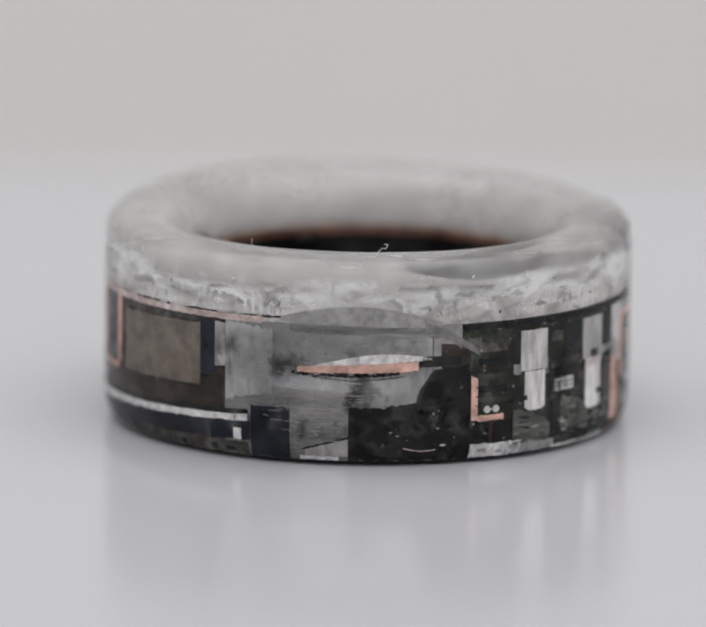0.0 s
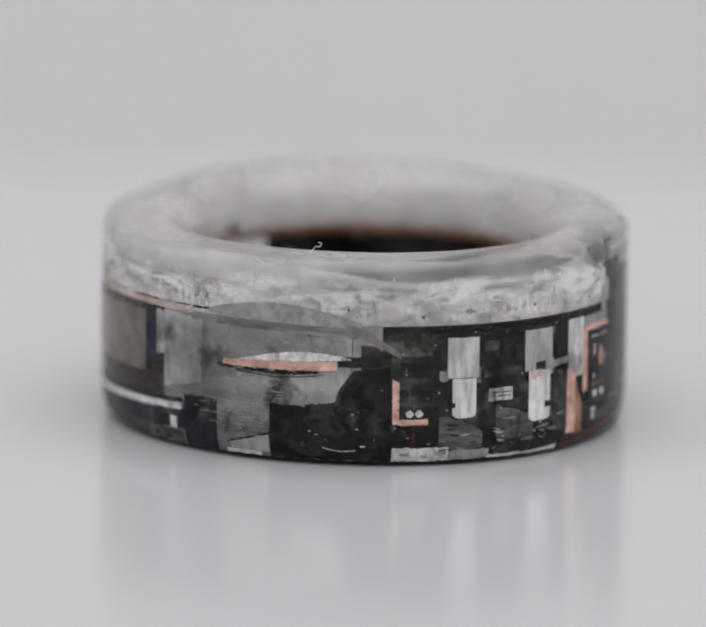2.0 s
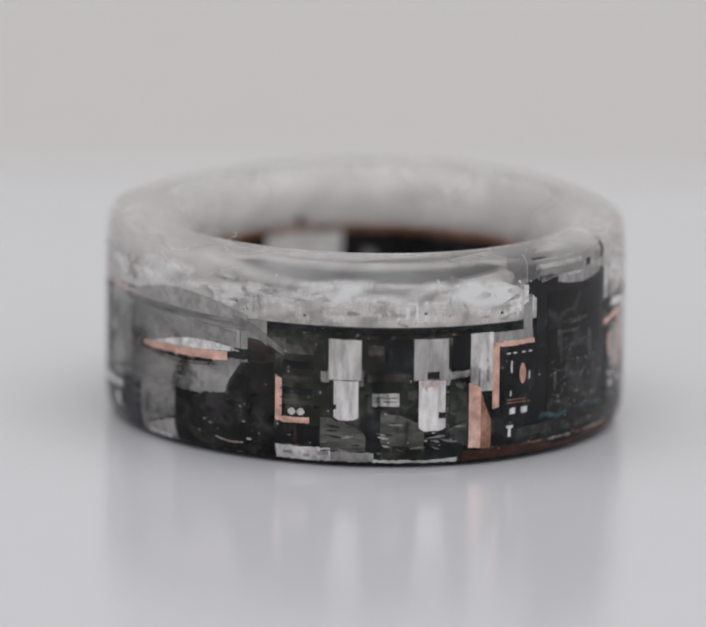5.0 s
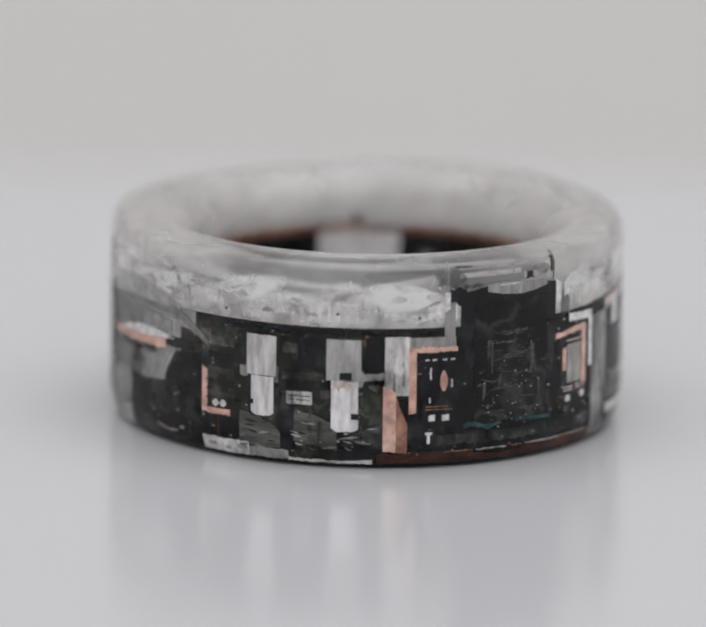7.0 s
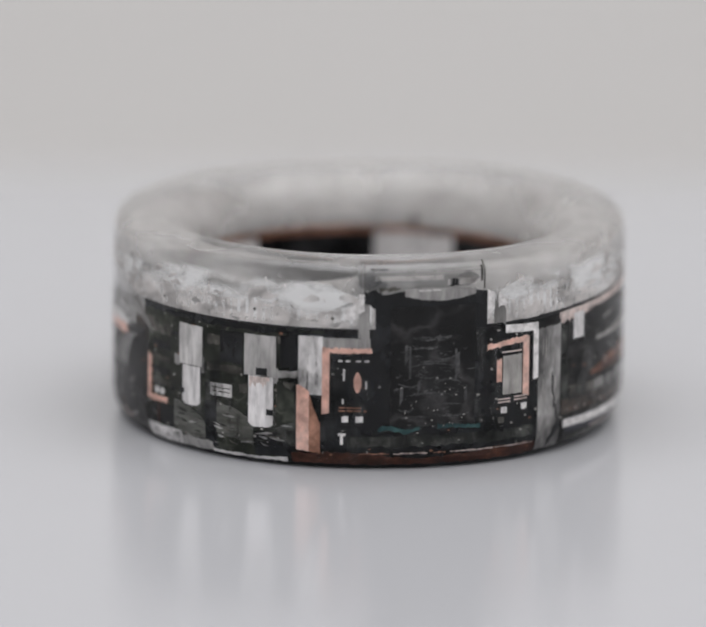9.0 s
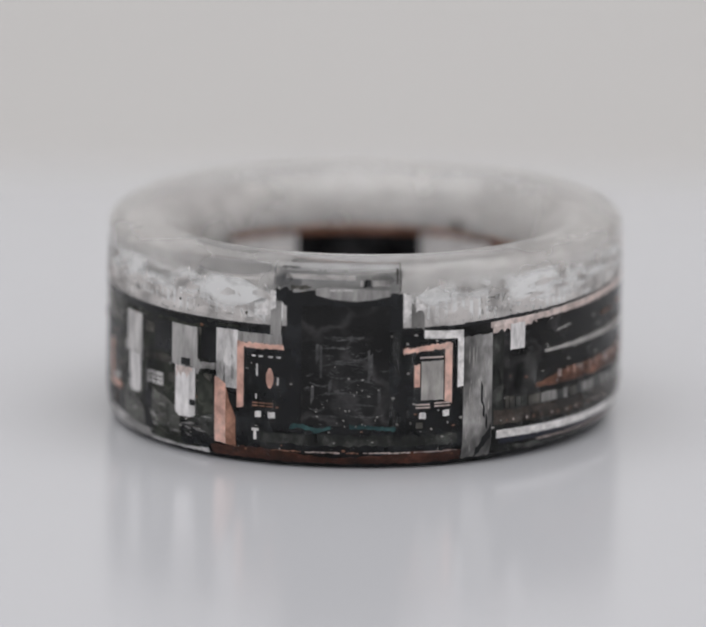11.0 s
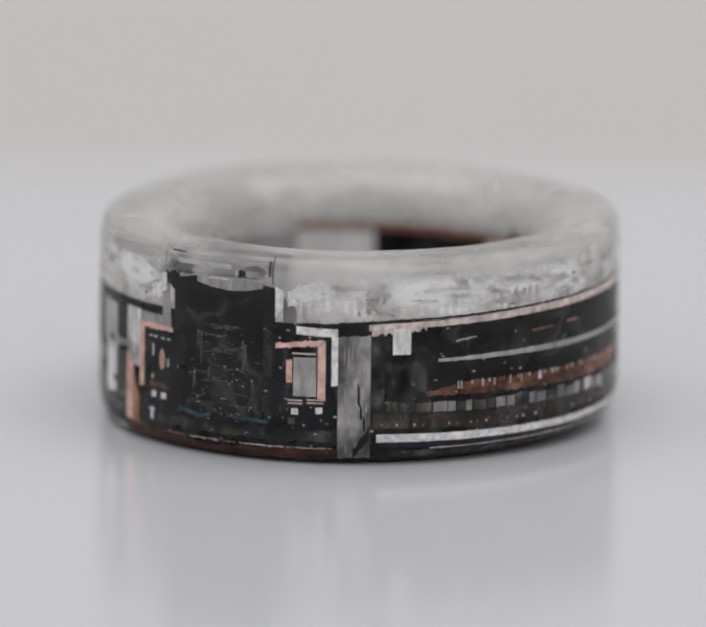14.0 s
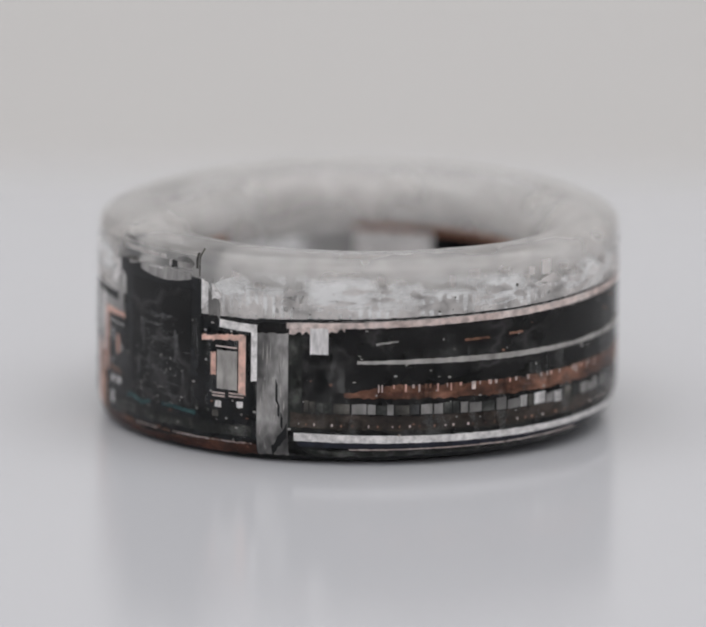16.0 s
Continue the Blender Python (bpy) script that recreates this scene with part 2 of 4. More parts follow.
def at(phi, r, z):
    """A point of the ring by angle, radius and height in mm; the outer wall is out of round."""
    phi = (phi + 180) % 360 - 180
    a = radians(phi + settle(phi, SLIP))
    out = sum(c * math.cos(k * a) + d * math.sin(k * a) for k, c, d in OUT_OF_ROUND)
    share = min(1.0, max(0.0, (r - 9.5) / 2.5))
    r += (out - 0.02) * share
    # the striped laminate lies a little higher than the rest
    z += settle(phi, TALLER) * share * min(1.0, max(0.4, (10.4 - z) / 3.2))
    return (r * math.sin(a) * MM, -r * math.cos(a) * MM, z * MM)


def lathe(profile, a=0.0, b=360.0, step=3.0, wobble=None):
    """Turns a closed outline of (r, z) about the axis."""
    bm = bmesh.new()
    n = max(2, round((b - a) / step))
    whole = b - a >= 360
    rings = []
    for i in range(n if whole else n + 1):
        phi = a + (b - a) * i / n
        rings.append([bm.verts.new(at(phi, *(wobble(phi, r, z) if wobble else (r, z)))) for r, z in profile])
    m = len(profile)
    for i in range(len(rings) if whole else len(rings) - 1):
        p, q = rings[i], rings[(i + 1) % len(rings)]
        for j in range(m):
            bm.faces.new((p[j], p[(j + 1) % m], q[(j + 1) % m], q[j]))
    if not whole:
        bm.faces.new(rings[0])
        bm.faces.new(rings[-1])
    return bm


def lerp(v, f):
    return v if not isinstance(v, tuple) else v[0] + (v[1] - v[0]) * f


def columns(a, b, lo, hi, step=1.0, jag=0.0, jag_lo=None, seed=0):
    """Columns (angle, low edge, high edge) from a to b; an edge is a number, a (start, end) pair or a function of 0..1."""
    rnd = random.Random(seed * 977 + int((a + 400) * 10) + int(b * 7))
    n = max(2, round(abs(b - a) / step))
    jl = jag if jag_lo is None else jag_lo
    out = []
    for i in range(n + 1):
        f = i / n
        l = lo(f) if callable(lo) else lerp(lo, f)
        h = hi(f) if callable(hi) else lerp(hi, f)
        out.append((a + (b - a) * f, l + rnd.uniform(-jl, jl), h + rnd.uniform(-jag, jag)))
    return out


def drop(z):
    """How far the rounded upper shoulder and lower edge lie inside the straight wall at a height."""
    if z < 1.6:
        return 0.7 * (1 - math.sqrt(max(0.0, 1 - ((1.6 - max(z, 0.0)) / 1.6) ** 2)))
    return 0.0 if z <= 9.66 else 0.58 - math.sqrt(max(0.0, 0.3364 - min(0.55, z - 9.66) ** 2))


BENDS = (0.15, 0.3, 0.5, 0.7, 0.9, 1.1, 1.35, 1.6, 9.66, 9.85, 10.0, 10.1)


def add_strip(bm, cols, r_out, thick):
    """A curved plate between two edges that follows the rounded wall."""
    low, high = min(c[1] for c in cols), max(c[2] for c in cols)
    bends = [z for z in BENDS if low + 0.03 < z < high - 0.03]
    rows = []
    for phi, l, h in cols:
        h = max(h, l + 0.01)
        up = [l + (h - l) * 0.001 * i if z < l else h - (h - l) * 0.001 * (len(bends) - i) if z > h else z for i, z in enumerate(bends)]
        levels = [l] + sorted(up) + [h]
        line = [(r_out - drop(z), z) for z in levels] + [(r_out - thick - drop(z), z) for z in reversed(levels)]
        rows.append([bm.verts.new(at(phi, r, z)) for r, z in line])
    m = len(rows[0])
    for p, q in zip(rows, rows[1:]):
        for j in range(m):
            bm.faces.new((p[j], p[(j + 1) % m], q[(j + 1) % m], q[j]))
    bm.faces.new(rows[0])
    bm.faces.new(rows[-1])


def plate(name, parent, mat, a, b, lo, hi, level=1, label="", step=1.0, jag=0.0, jag_lo=None, thick=0.05, seed=0):
    """A curved plate of the band; level 0 to 4 tells how far out it lies."""
    bm = bmesh.new()
    add_strip(bm, columns(a, b, lo, hi, step, jag, jag_lo, seed), LEVEL[level], thick)
    return part(name, bm, mat, parent, label)


LEVEL = (12.99, 13.004, 13.018, 13.032, 13.046)


# ---- table and backdrop ----
def backdrop():
    """A paper sweep that starts under the table's far edge and curves up."""
    bm = bmesh.new()
    line = [(-0.9, -0.03), (0.06, -0.03)]
    for i in range(1, 13):
        t = radians(90 * i / 12)
        line.append((0.06 + 0.35 * math.sin(t), -0.03 + 0.35 * (1 - math.cos(t))))
    line.append((0.41, 1.2))
    rows = [[bm.verts.new((x, y, z)) for x in (-1.2, 1.2)] for y, z in line]
    for p, q in zip(rows, rows[1:]):
        bm.faces.new((p[0], p[1], q[1], q[0]))
    ob = part("backdrop", bm, PAPER, None, smooth=True)
    return tagged(ob, "warm white paper sweep curving up behind the table", "backdrop", kind="structure")


def table():
    """An acrylic sheet whose far edge rolls gently down."""
    bm = bmesh.new()
    line = [(-0.6, 0.0), (0.022, 0.0)] + [(0.022 + 0.004 * i, -18.5 * (0.004 * i) ** 3) for i in range(1, 23)]
    line += [(y, z - 0.006) for y, z in reversed(line)]
    ends = [[bm.verts.new((x, y, z)) for y, z in line] for x in (-0.6, 0.6)]
    for j in range(len(line)):
        k = (j + 1) % len(line)
        bm.faces.new((ends[0][j], ends[0][k], ends[1][k], ends[1][j]))
    bm.faces.new(ends[0])
    bm.faces.new(ends[1])
    ob = part("table", bm, TABLE, None, smooth=True)
    for f in ob.data.polygons:
        f.use_smooth = f.center.y > 0.021 and f.normal.z > 0.5
    return tagged(ob, "glossy cool white acrylic table top", "table", kind="structure")


table()
backdrop()

# ---- the ring ----
ring = new("resin_ring")
tagged(ring, "clear resin finger ring with embedded circuit board scraps", "ring")


def arc(cr, cz, rad, a0, a1, n=6):
    return [(cr + rad * math.cos(radians(a0 + (a1 - a0) * i / n)), cz + rad * math.sin(radians(a0 + (a1 - a0) * i / n))) for i in range(n + 1)]


def cap_profile(low=7.08):
    """Outline of the clear upper part: nearly flat top with a tight outer edge and a wide inner rounding."""
    return [(13.0, low), (13.0, 8.4)] + arc(12.42, 9.66, 0.58, 0, 80, 7) + [(12.0, 10.32)] + arc(11.25, 7.95, 2.43, 85, 158, 11) + [(9.0, 8.2), (9.0, low)]


def cap_wobble(phi, r, z):
    v = Vector(at(phi, r, z)) * 300
    return r + noise.noise(v) * 0.025 + (0.03 * noise.noise(Vector((phi * 0.22, z * 0.35, 4.0))) if r > 9.5 and z > 8.0 else 0), z + (noise.noise(v + Vector((9, 0, 0))) * 0.03 if z > 8.0 else 0)


def filler_wobble(phi, r, z):
    """The added milky filler thins out over the board."""
    near = max(0.0, 1.0 - abs((phi + 180) % 360 - 180 - 45) / 46)
    s = 1.0 - 0.3 * min(1.0, near * 1.6) + 0.06 * noise.noise(Vector((phi * 0.12, z, 2.0)))
    return 11.0 + (r - 11.0) * s, 7.2 + (z - 7.2) * s


part("resin_cap", lathe(cap_profile(), step=1.5, wobble=cap_wobble), RESIN, ring, "clear to milky cast resin upper part", True)
# white filler added inside the cap to brighten it from within
part("milky_filler", lathe([(12.3, 7.2), (12.3, 9.2)] + arc(11.9, 9.2, 0.4, 0, 90, 4) + [(11.2, 9.65)] + arc(11.2, 8.0, 1.55, 90, 175, 8) + [(9.65, 7.2)], 110, 439, 3.0, filler_wobble), MILK, ring, "milky filler added inside the clear resin to brighten it", True)
# whiter crust just above the circuit band
bm = bmesh.new()
add_strip(bm, columns(-180, 180, 7.1, lambda f: 8.3 + 0.75 * noise.noise(Vector((f * 34, 3, 0))) + 0.3 * noise.noise(Vector((f * 120, 5, 0))), 0.8, 0.05, 0.0), 13.015, 0.1)
part("frosted_crust", bm, FROST, ring, "white frosted crust with trapped air")

# ---- dark core of laminate ----
def foot_profile(r, top):
    """Outer line of the band from its rounded foot up."""
    return [(r - drop(z), z) for z in (0.0, 0.04) + BENDS[:8]] + [(r, top)]



core = part("laminate_core", lathe(foot_profile(12.95, 7.07) + [(9.7, 7.07), (9.4, 7.6), (8.99, 7.6), (8.99, 0.4), (9.3, 0.0)], 14.2, 327.2, 3.0), CORE, ring, "black laminate core")
low_core = part("lower_core", lathe(foot_profile(12.95, 2.88) + [(9.05, 2.88), (9.05, 0.4), (9.3, 0.0)], -32.8, 14.2, 3.0), CORE, ring, "black laminate under the clear block")
part("clear_block", lathe([(12.975, 2.9), (12.975, 7.06), (9.03, 7.06), (9.03, 2.9)], -32.7, 14.1, 1.5), CLEAR, ring, "see-through smoky resin block")
part("frosted_end", lathe([(12.9, 2.95), (12.9, 7.0), (9.1, 7.0), (9.1, 2.95)], -32.65, -32.2, 0.2), FROST, ring, "frosted end face of the clear block")
part("frosted_end", lathe([(12.9, 2.95), (12.9, 7.0), (9.1, 7.0), (9.1, 2.95)], 13.6, 14.05, 0.2), FROST, ring, "frosted end face of the clear block")
part("frosted_floor", lathe([(12.8, 2.93), (12.8, 2.98), (9.2, 2.98), (9.2, 2.93)], -32.1, 13.5, 1.5), FROST, ring, "frosted floor of the clear block")
# added white sheet that bounces light up into the cap
part("bounce_seam", lathe([(12.85, 7.09), (12.85, 7.16), (9.75, 7.16), (9.75, 7.09)], step=3.0), WHITE, ring, "white sheet added under the resin cap to brighten it")
bm = bmesh.new()
add_strip(bm, columns(14.2, 327.2, 7.34, 7.72, 3.0), 9.05, 0.07)
part("copper_rim", bm, DULLCOPPER, ring, "dull copper edge round the inside")


def inside(name, mat, a, b, lo, hi, label):
    bm = bmesh.new()
    add_strip(bm, columns(a, b, lo, hi, 2.0, 0.05), 9.02, 0.05)
    return part(name, bm, mat, core, label)


inside("inner_label", WHITE, 233, 260, 4.0, 7.38, "white patch on the inner wall")
inside("inner_film", WHITE, 301, 327, 3.0, 7.38, "pale film on the inner wall")
inside("inner_chip", DULLTIN, 222, 226, 5.6, 6.4, "small tin pad on the inner wall")

# ---- band section with smoky film (angles -150 to 22) ----
smoky = plate("smoky_section", ring, BROWN, -128, -32.6, 0.25, 7.1, 0, "brown smoky laminate section")
plate("copper_line", smoky, PINKWHITE, -128, -23.5, (6.85, 7.02), (7.12, 7.32), 3, "pinkish copper edge line", jag=0.025)
plate("dark_line", smoky, BLACK, -128, -17, (7.13, 7.32), (7.24, 7.42), 2, jag=0.03)
plate("smoky_film", smoky, BEIGE, -63.5, -38.9, (3.35, 3.55), (6.45, 6.65), 4, "smoky beige film window", jag=0.03)
plate("film_shade", smoky, BROWN, -63.5, -33, (2.35, 2.75), (3.32, 3.5), 1, jag=0.08)
plate("film_border", smoky, OLIVE, -63.5, -40, (6.5, 6.68), (6.8, 6.98), 1, jag=0.03)
plate("navy_bar", smoky, NAVY, -38.9, -35.2, 4.2, 6.85, 2, "navy upright bar", jag=0.05)
plate("pale_bar", smoky, CHALK, -35.2, -32.6, 4.6, 6.8, 1, "pale upright bar", jag=0.05)


def loop_part():
    """A narrow rounded loop of copper wire, standing upright."""
    bm = bmesh.new()
    a, b, lo, hi, w = -79.0, -66.0, 3.2, 7.0, 0.13
    add_strip(bm, columns(a, a + 1.6, (lo + 0.5, lo + 0.12), hi, 0.5), LEVEL[4], 0.1)
    add_strip(bm, columns(b - 1.6, b, (lo + 0.12, lo + 0.5), hi, 0.5), LEVEL[4], 0.1)
    add_strip(bm, columns(a + 1.6, b - 1.6, lo, lo + 0.2, 1.0), LEVEL[4], 0.1)
    return part("copper_loop", bm, COPPER, smoky, "copper wire loop")


loop_part()
plate("loop_panel", smoky, NAVY, -77.4, -67.6, 3.45, 6.9, 2)
plate("white_strip", smoky, WHITE, -128, -27.2, (0.95, 2.02), (1.25, 2.34), 3, "silvery white strip", jag=0.03)
plate("navy_strip", smoky, NAVY, -128, -26.6, (0.6, 1.05), (0.94, 2.0), 2, "navy strip", jag=0.03)
plate("black_strip", smoky, BLACK, -128, -27, (1.27, 2.36), (1.42, 2.6), 2, jag=0.04)
plate("tin_pad", smoky, WHITE, -30.4, -28.6, 1.05, 1.62, 4, "small white pad")
plate("bottom_edge", smoky, OLIVE, -128, -27, 0.26, (0.55, 0.95), 1, jag=0.06)
rnd = random.Random(4)
for i in range(9):
    a = -66 + i * 4.2 + rnd.uniform(-1, 1)
    plate("bottom_chip", smoky, rnd.choice((BLACK, BROWN, NAVY)), a, a + rnd.uniform(1.2, 2.6), 0.4, 0.72 + rnd.uniform(-0.1, 0.1), 3, step=0.6)
plate("dark_block", smoky, NAVY, -26.4, -16.8, 0.27, 2.85, 2, "dark navy block", jag=0.05)

# brushed grey metal with the lens-shaped sliver
metal = plate("brushed_section", ring, BRUSHED, -32.6, 20.5, 0.26, 2.95, 0, "brushed grey metal section")
plate("upper_metal", metal, PALEGREY, 14.3, 20.5, 4.95, 7.1, 0, "pale grey sheet")
plate("lower_metal", metal, DOMEGREY, 14.3, 20.5, 2.9, 4.94, 0, "grey metal sheet")
plate("grey_sheet", metal, BRUSHED, -16.6, -3.7, 0.4, lambda f: 2.7 + 0.45 * f, 1, "scratched grey sheet", jag=0.12, step=0.6)
plate("dome", metal, DOMEGREY, -19, 16, lambda f: 7.2 - 0.25 * f, lambda f: 7.24 + 0.86 * math.sin(math.pi * (0.06 + 0.9 * f)) ** 0.9 - 0.12 * f, 4, "grey dome-shaped sheet", jag=0.015)
# shade below the dome's edge, laid as a darker plate
plate("dome_shadow", metal, BRUSHED, -17, 16, lambda f: 6.75 - 0.3 * f, lambda f: 7.19 - 0.25 * f, 1, "shade under the dome, laid as a darker strip", jag=0.04)
plate("dome_tail", metal, TAPE, 12.5, 24.5, lambda f: 6.78 - 1.35 * f ** 1.3, lambda f: 7.22 - 1.5 * f ** 1.4, 4, "grey-brown tail of the dome sheet", step=0.6, jag=0.02)
# light through the block's left end, painted as overlapping pale plates
for i, b in enumerate((-27.5, -24.5, -21.0)):
    plate("passing_light", metal, PASSLIGHT, -32.5, b, lambda f: 3.05 + 0.5 * f, lambda f: 6.95 - 0.25 * f, i, "pale plates for light passing through the clear block", step=0.6, jag=0.1)
plate("shard", metal, DOMEGREY, 2, 13, lambda f: 5.7 + 0.1 * f, lambda f: 6.6 - 0.3 * f, 2, "grey shard", jag=0.05)


plate("sliver_top", metal, WHITE, -12.5, 14.0, lambda f: 4.98 + 0.4 * f, lambda f: 5.03 + 0.4 * f + 0.42 * math.sin(math.pi * f ** 1.2) ** 0.9, 3, "silver upper face of a sliver", step=0.7, jag=0.015)
plate("sliver_edge", metal, COPPER, -15, 11.1, lambda f: 4.74 - 0.05 * math.sin(math.pi * f) + 0.1 * f, lambda f: 5.0 + 0.3 * f, 4, "pink copper edge of a sliver", step=0.5, jag=0.03)
plate("sliver_gap", metal, BLACK, -16.5, 7, lambda f: 4.62 - 0.12 * math.sin(math.pi * f), lambda f: 4.76 + 0.08 * f, 3, step=0.4, jag=0.05)
plate("loose_thread", metal, RUST, -14, 8, lambda f: 4.55 - 0.2 * math.sin(math.pi * f), lambda f: 4.59 - 0.2 * math.sin(math.pi * f), 4, "thin dark thread", step=0.6, jag=0.015)
plate("sliver_shade", metal, CRUMPLE, 11.1, 20.3, lambda f: 5.0 + 0.05 * f, lambda f: 5.45 + 0.1 * math.sin(math.pi * f), 3, jag=0.04)
plate("black_block", metal, CRUMPLE, 4.1, 22.3, 0.26, lambda f: 3.05 + 1.6 * min(1.0, max(0.0, (f - 0.36) / 0.22)) ** 0.6 + 0.4 * f, 2, "black plastic block", step=0.5, jag=0.05)
plate("lower_block", metal, CRUMPLE, -3.9, 4.2, 0.26, 2.98, 2, "black plastic block, lower step", step=0.7, jag=0.06)
plate("upper_block", metal, BROWN, 16, 22.4, 4.9, lambda f: 6.2 - 0.4 * f, 1, jag=0.08)
plate("foil_shred", metal, CHALK, -13.2, -4.0, 0.5, lambda f: 0.85 + 0.6 * f, 3, "pale foil scrap", jag=0.04, step=0.7)
plate("foil_crease", metal, BLACK, -14, -3.8, lambda f: 0.8 + 0.65 * f, lambda f: 0.87 + 0.68 * f, 4, step=0.5, jag=0.03)
plate("foil_foot", metal, SILVER, -14.5, -6.0, 0.28, 0.48, 3, "bright foil foot", jag=0.02)
plate("wire_hair", metal, PINKWHITE, 8, 15, lambda f: 0.92 - 0.1 * f - 0.1 * math.sin(math.pi * f), lambda f: 0.97 - 0.1 * f - 0.1 * math.sin(math.pi * f), 4, "thin pink wire", step=0.6, jag=0.015)
plate("solder_speck", metal, WHITE, 16, 17, 1.02, 1.1, 4, "bright solder speck", step=0.4)
plate("block_facet", metal, BOARD, 3, 8, 0.5, 1.1, 3, jag=0.08)
bm = bmesh.new()
rnd = random.Random(8)
for i in range(210):
    a, z, w = rnd.uniform(-30, 1), rnd.uniform(2.9, 6.6), rnd.uniform(0.5, 3.0)
    if rnd.random() < 0.75:
        a, z = rnd.gauss(-10, 5), rnd.gauss(3.4, 1.2)
    if not (-31 < a < 4 and 0.9 < z < 6.8) or (z < 3.2 and a + w > -3.8):
        continue
    s, h = rnd.uniform(-0.12, 0.12), rnd.uniform(0.012, 0.03)
    add_strip(bm, [(a, z, z + 0.008), (a + w * 0.3, z + s, z + s + h), (a + w * 0.6, z + s * 0.4, z + s * 0.4 + h), (a + w, z + s * 1.3, z + s * 1.3 + 0.008)], 13.053 + 0.006 * rnd.random(), 0.012)
tagged(part("scratching", bm, CHALK, metal, "fine pale scratches"), kind="stuff")

# ---- green-black board with two tin chips (angles 20 to 71) ----
board = plate("circuit_board", ring, CRUMPLEBOARD, 20.5, 71.5, 0.26, lambda f: 6.98 - 0.1 * f, 0, "green-black circuit board section", jag=0.06)
plate("board_lip", board, BLACK, 20.5, 66, lambda f: 6.72 - 0.05 * f, lambda f: 7.02 - 0.12 * f, 1, jag=0.08)
plate("trace_upright", board, COPPER, 22.6, 24.0, 2.2, (4.45, 4.3), 4, "copper upright of an L-shaped trace", step=0.4, jag=0.03)
plate("trace_foot", board, COPPER, 24.0, 30.6, 2.15, 2.43, 4, "copper foot of an L-shaped trace", step=0.5, jag=0.03)
for a in (25.5, 27.6):
    plate("solder_blob", board, WHITE, a, a + 1.9, lambda f: 2.68 - 0.15 * math.sin(math.pi * f), lambda f: 2.72 + 0.18 * math.sin(math.pi * f), 4, "white solder lump", step=0.3, jag=0.015)
for z in (2.9, 3.35, 3.8):
    plate("trace_tick", board, BLACK, 23.6, 24.4, z, z + 0.06, 4, step=0.3, seed=2)
plate("brown_wire", board, RUST, 27.0, 27.6, 1.05, 2.1, 4, step=0.3)
for lo, hi, mat in ((5.6, 6.05, OLIVE), (4.85, 5.25, BLACK), (4.2, 4.5, OLIVE), (3.55, 3.9, BLACK), (3.05, 3.3, OLIVE)):
    plate("board_bar", board, mat, 24.2, 31.5, lo, hi, 2, jag=0.05)
plate("board_gap", board, BLACK, 23.0, 33.0, 1.05, 2.1, 2, jag=0.04)


def chip(a, b, split, top, low, inset, dots, mat):
    up = plate("tin_chip", board, mat, a, b, split, top, 4, "brushed tin chip with a narrower foot", step=0.8, jag=0.02, thick=0.12)
    plate("chip_foot", up, SILVER, a + inset, b - 0.6, lambda f: low + 0.18 * abs(2 * f - 1) ** 6, split - 0.02, 4, step=0.6, jag=0.03, thick=0.12)
    plate("chip_side", up, DULLTIN, b - 0.8, b + 0.5, split - 0.3, split + 0.5, 3, step=0.5, jag=0.03)
    for d0, d1, z0, z1 in dots:
        bm = bmesh.new()
        add_strip(bm, columns(d0, d1, z0, z1, 0.5, 0.02), 13.058, 0.03)
        part("notch", bm, BLACK, up, "black notch")
    return up


chip(35.0, 42.2, 4.42, 6.45, 2.42, 1.2, [(35.2, 36.8, 2.97, 3.2)], PALETIN)
chip(53.5, 61.0, 4.45, 6.5, 1.9, 1.1, [(56.4, 59.0, 4.5, 4.86), (58.9, 60.4, 2.54, 2.84)], MIDTIN)
plate("chip_arm", board, DULLTIN, 61.0, 67.0, (4.45, 4.6), (4.75, 4.95), 3, "tin arm", jag=0.05)
plate("chip_stub", board, DULLTIN, 33.2, 35.2, 4.3, 4.8, 2, jag=0.05)
lab = plate("white_label", board, WHITE, 44.6, 50.4, 3.15, 3.8, 3, "small white printed label", step=0.8, jag=0.03)
for a, b, z in ((45.2, 47.6, 3.56), (48.1, 49.9, 3.56), (45.2, 46.4, 3.36), (46.9, 49.9, 3.36)):
    plate("print_bar", lab, OLIVE, a, b, z, z + 0.05, 4, step=0.4, jag=0.02)
plate("rough_patch", board, STREAK, 33.2, 43.2, 0.8, lambda f: 2.55 - 0.9 * f ** 2, 3, "grey-green rough patch", jag=0.08)
plate("rough_patch", board, STREAK, 46.4, 55.8, lambda f: 1.3 - 0.4 * f, lambda f: 3.0 - 0.8 * f, 3, "grey-green rough patch", jag=0.08)
plate("board_bar", board, OLIVE, 43.5, 53, 4.4, 4.75, 1, jag=0.06)
plate("board_bar", board, OLIVE, 43.5, 47, 5.7, 6.2, 1, jag=0.06)
plate("board_bar", board, BLACK, 47.2, 53, 4.9, 6.5, 2, jag=0.05)
plate("board_bar", board, BLACK, 43.0, 46.4, 0.6, 2.9, 2, jag=0.08)
plate("board_bar", board, BLACK, 56, 64, 0.5, 1.7, 2, jag=0.08)
rnd = random.Random(97)
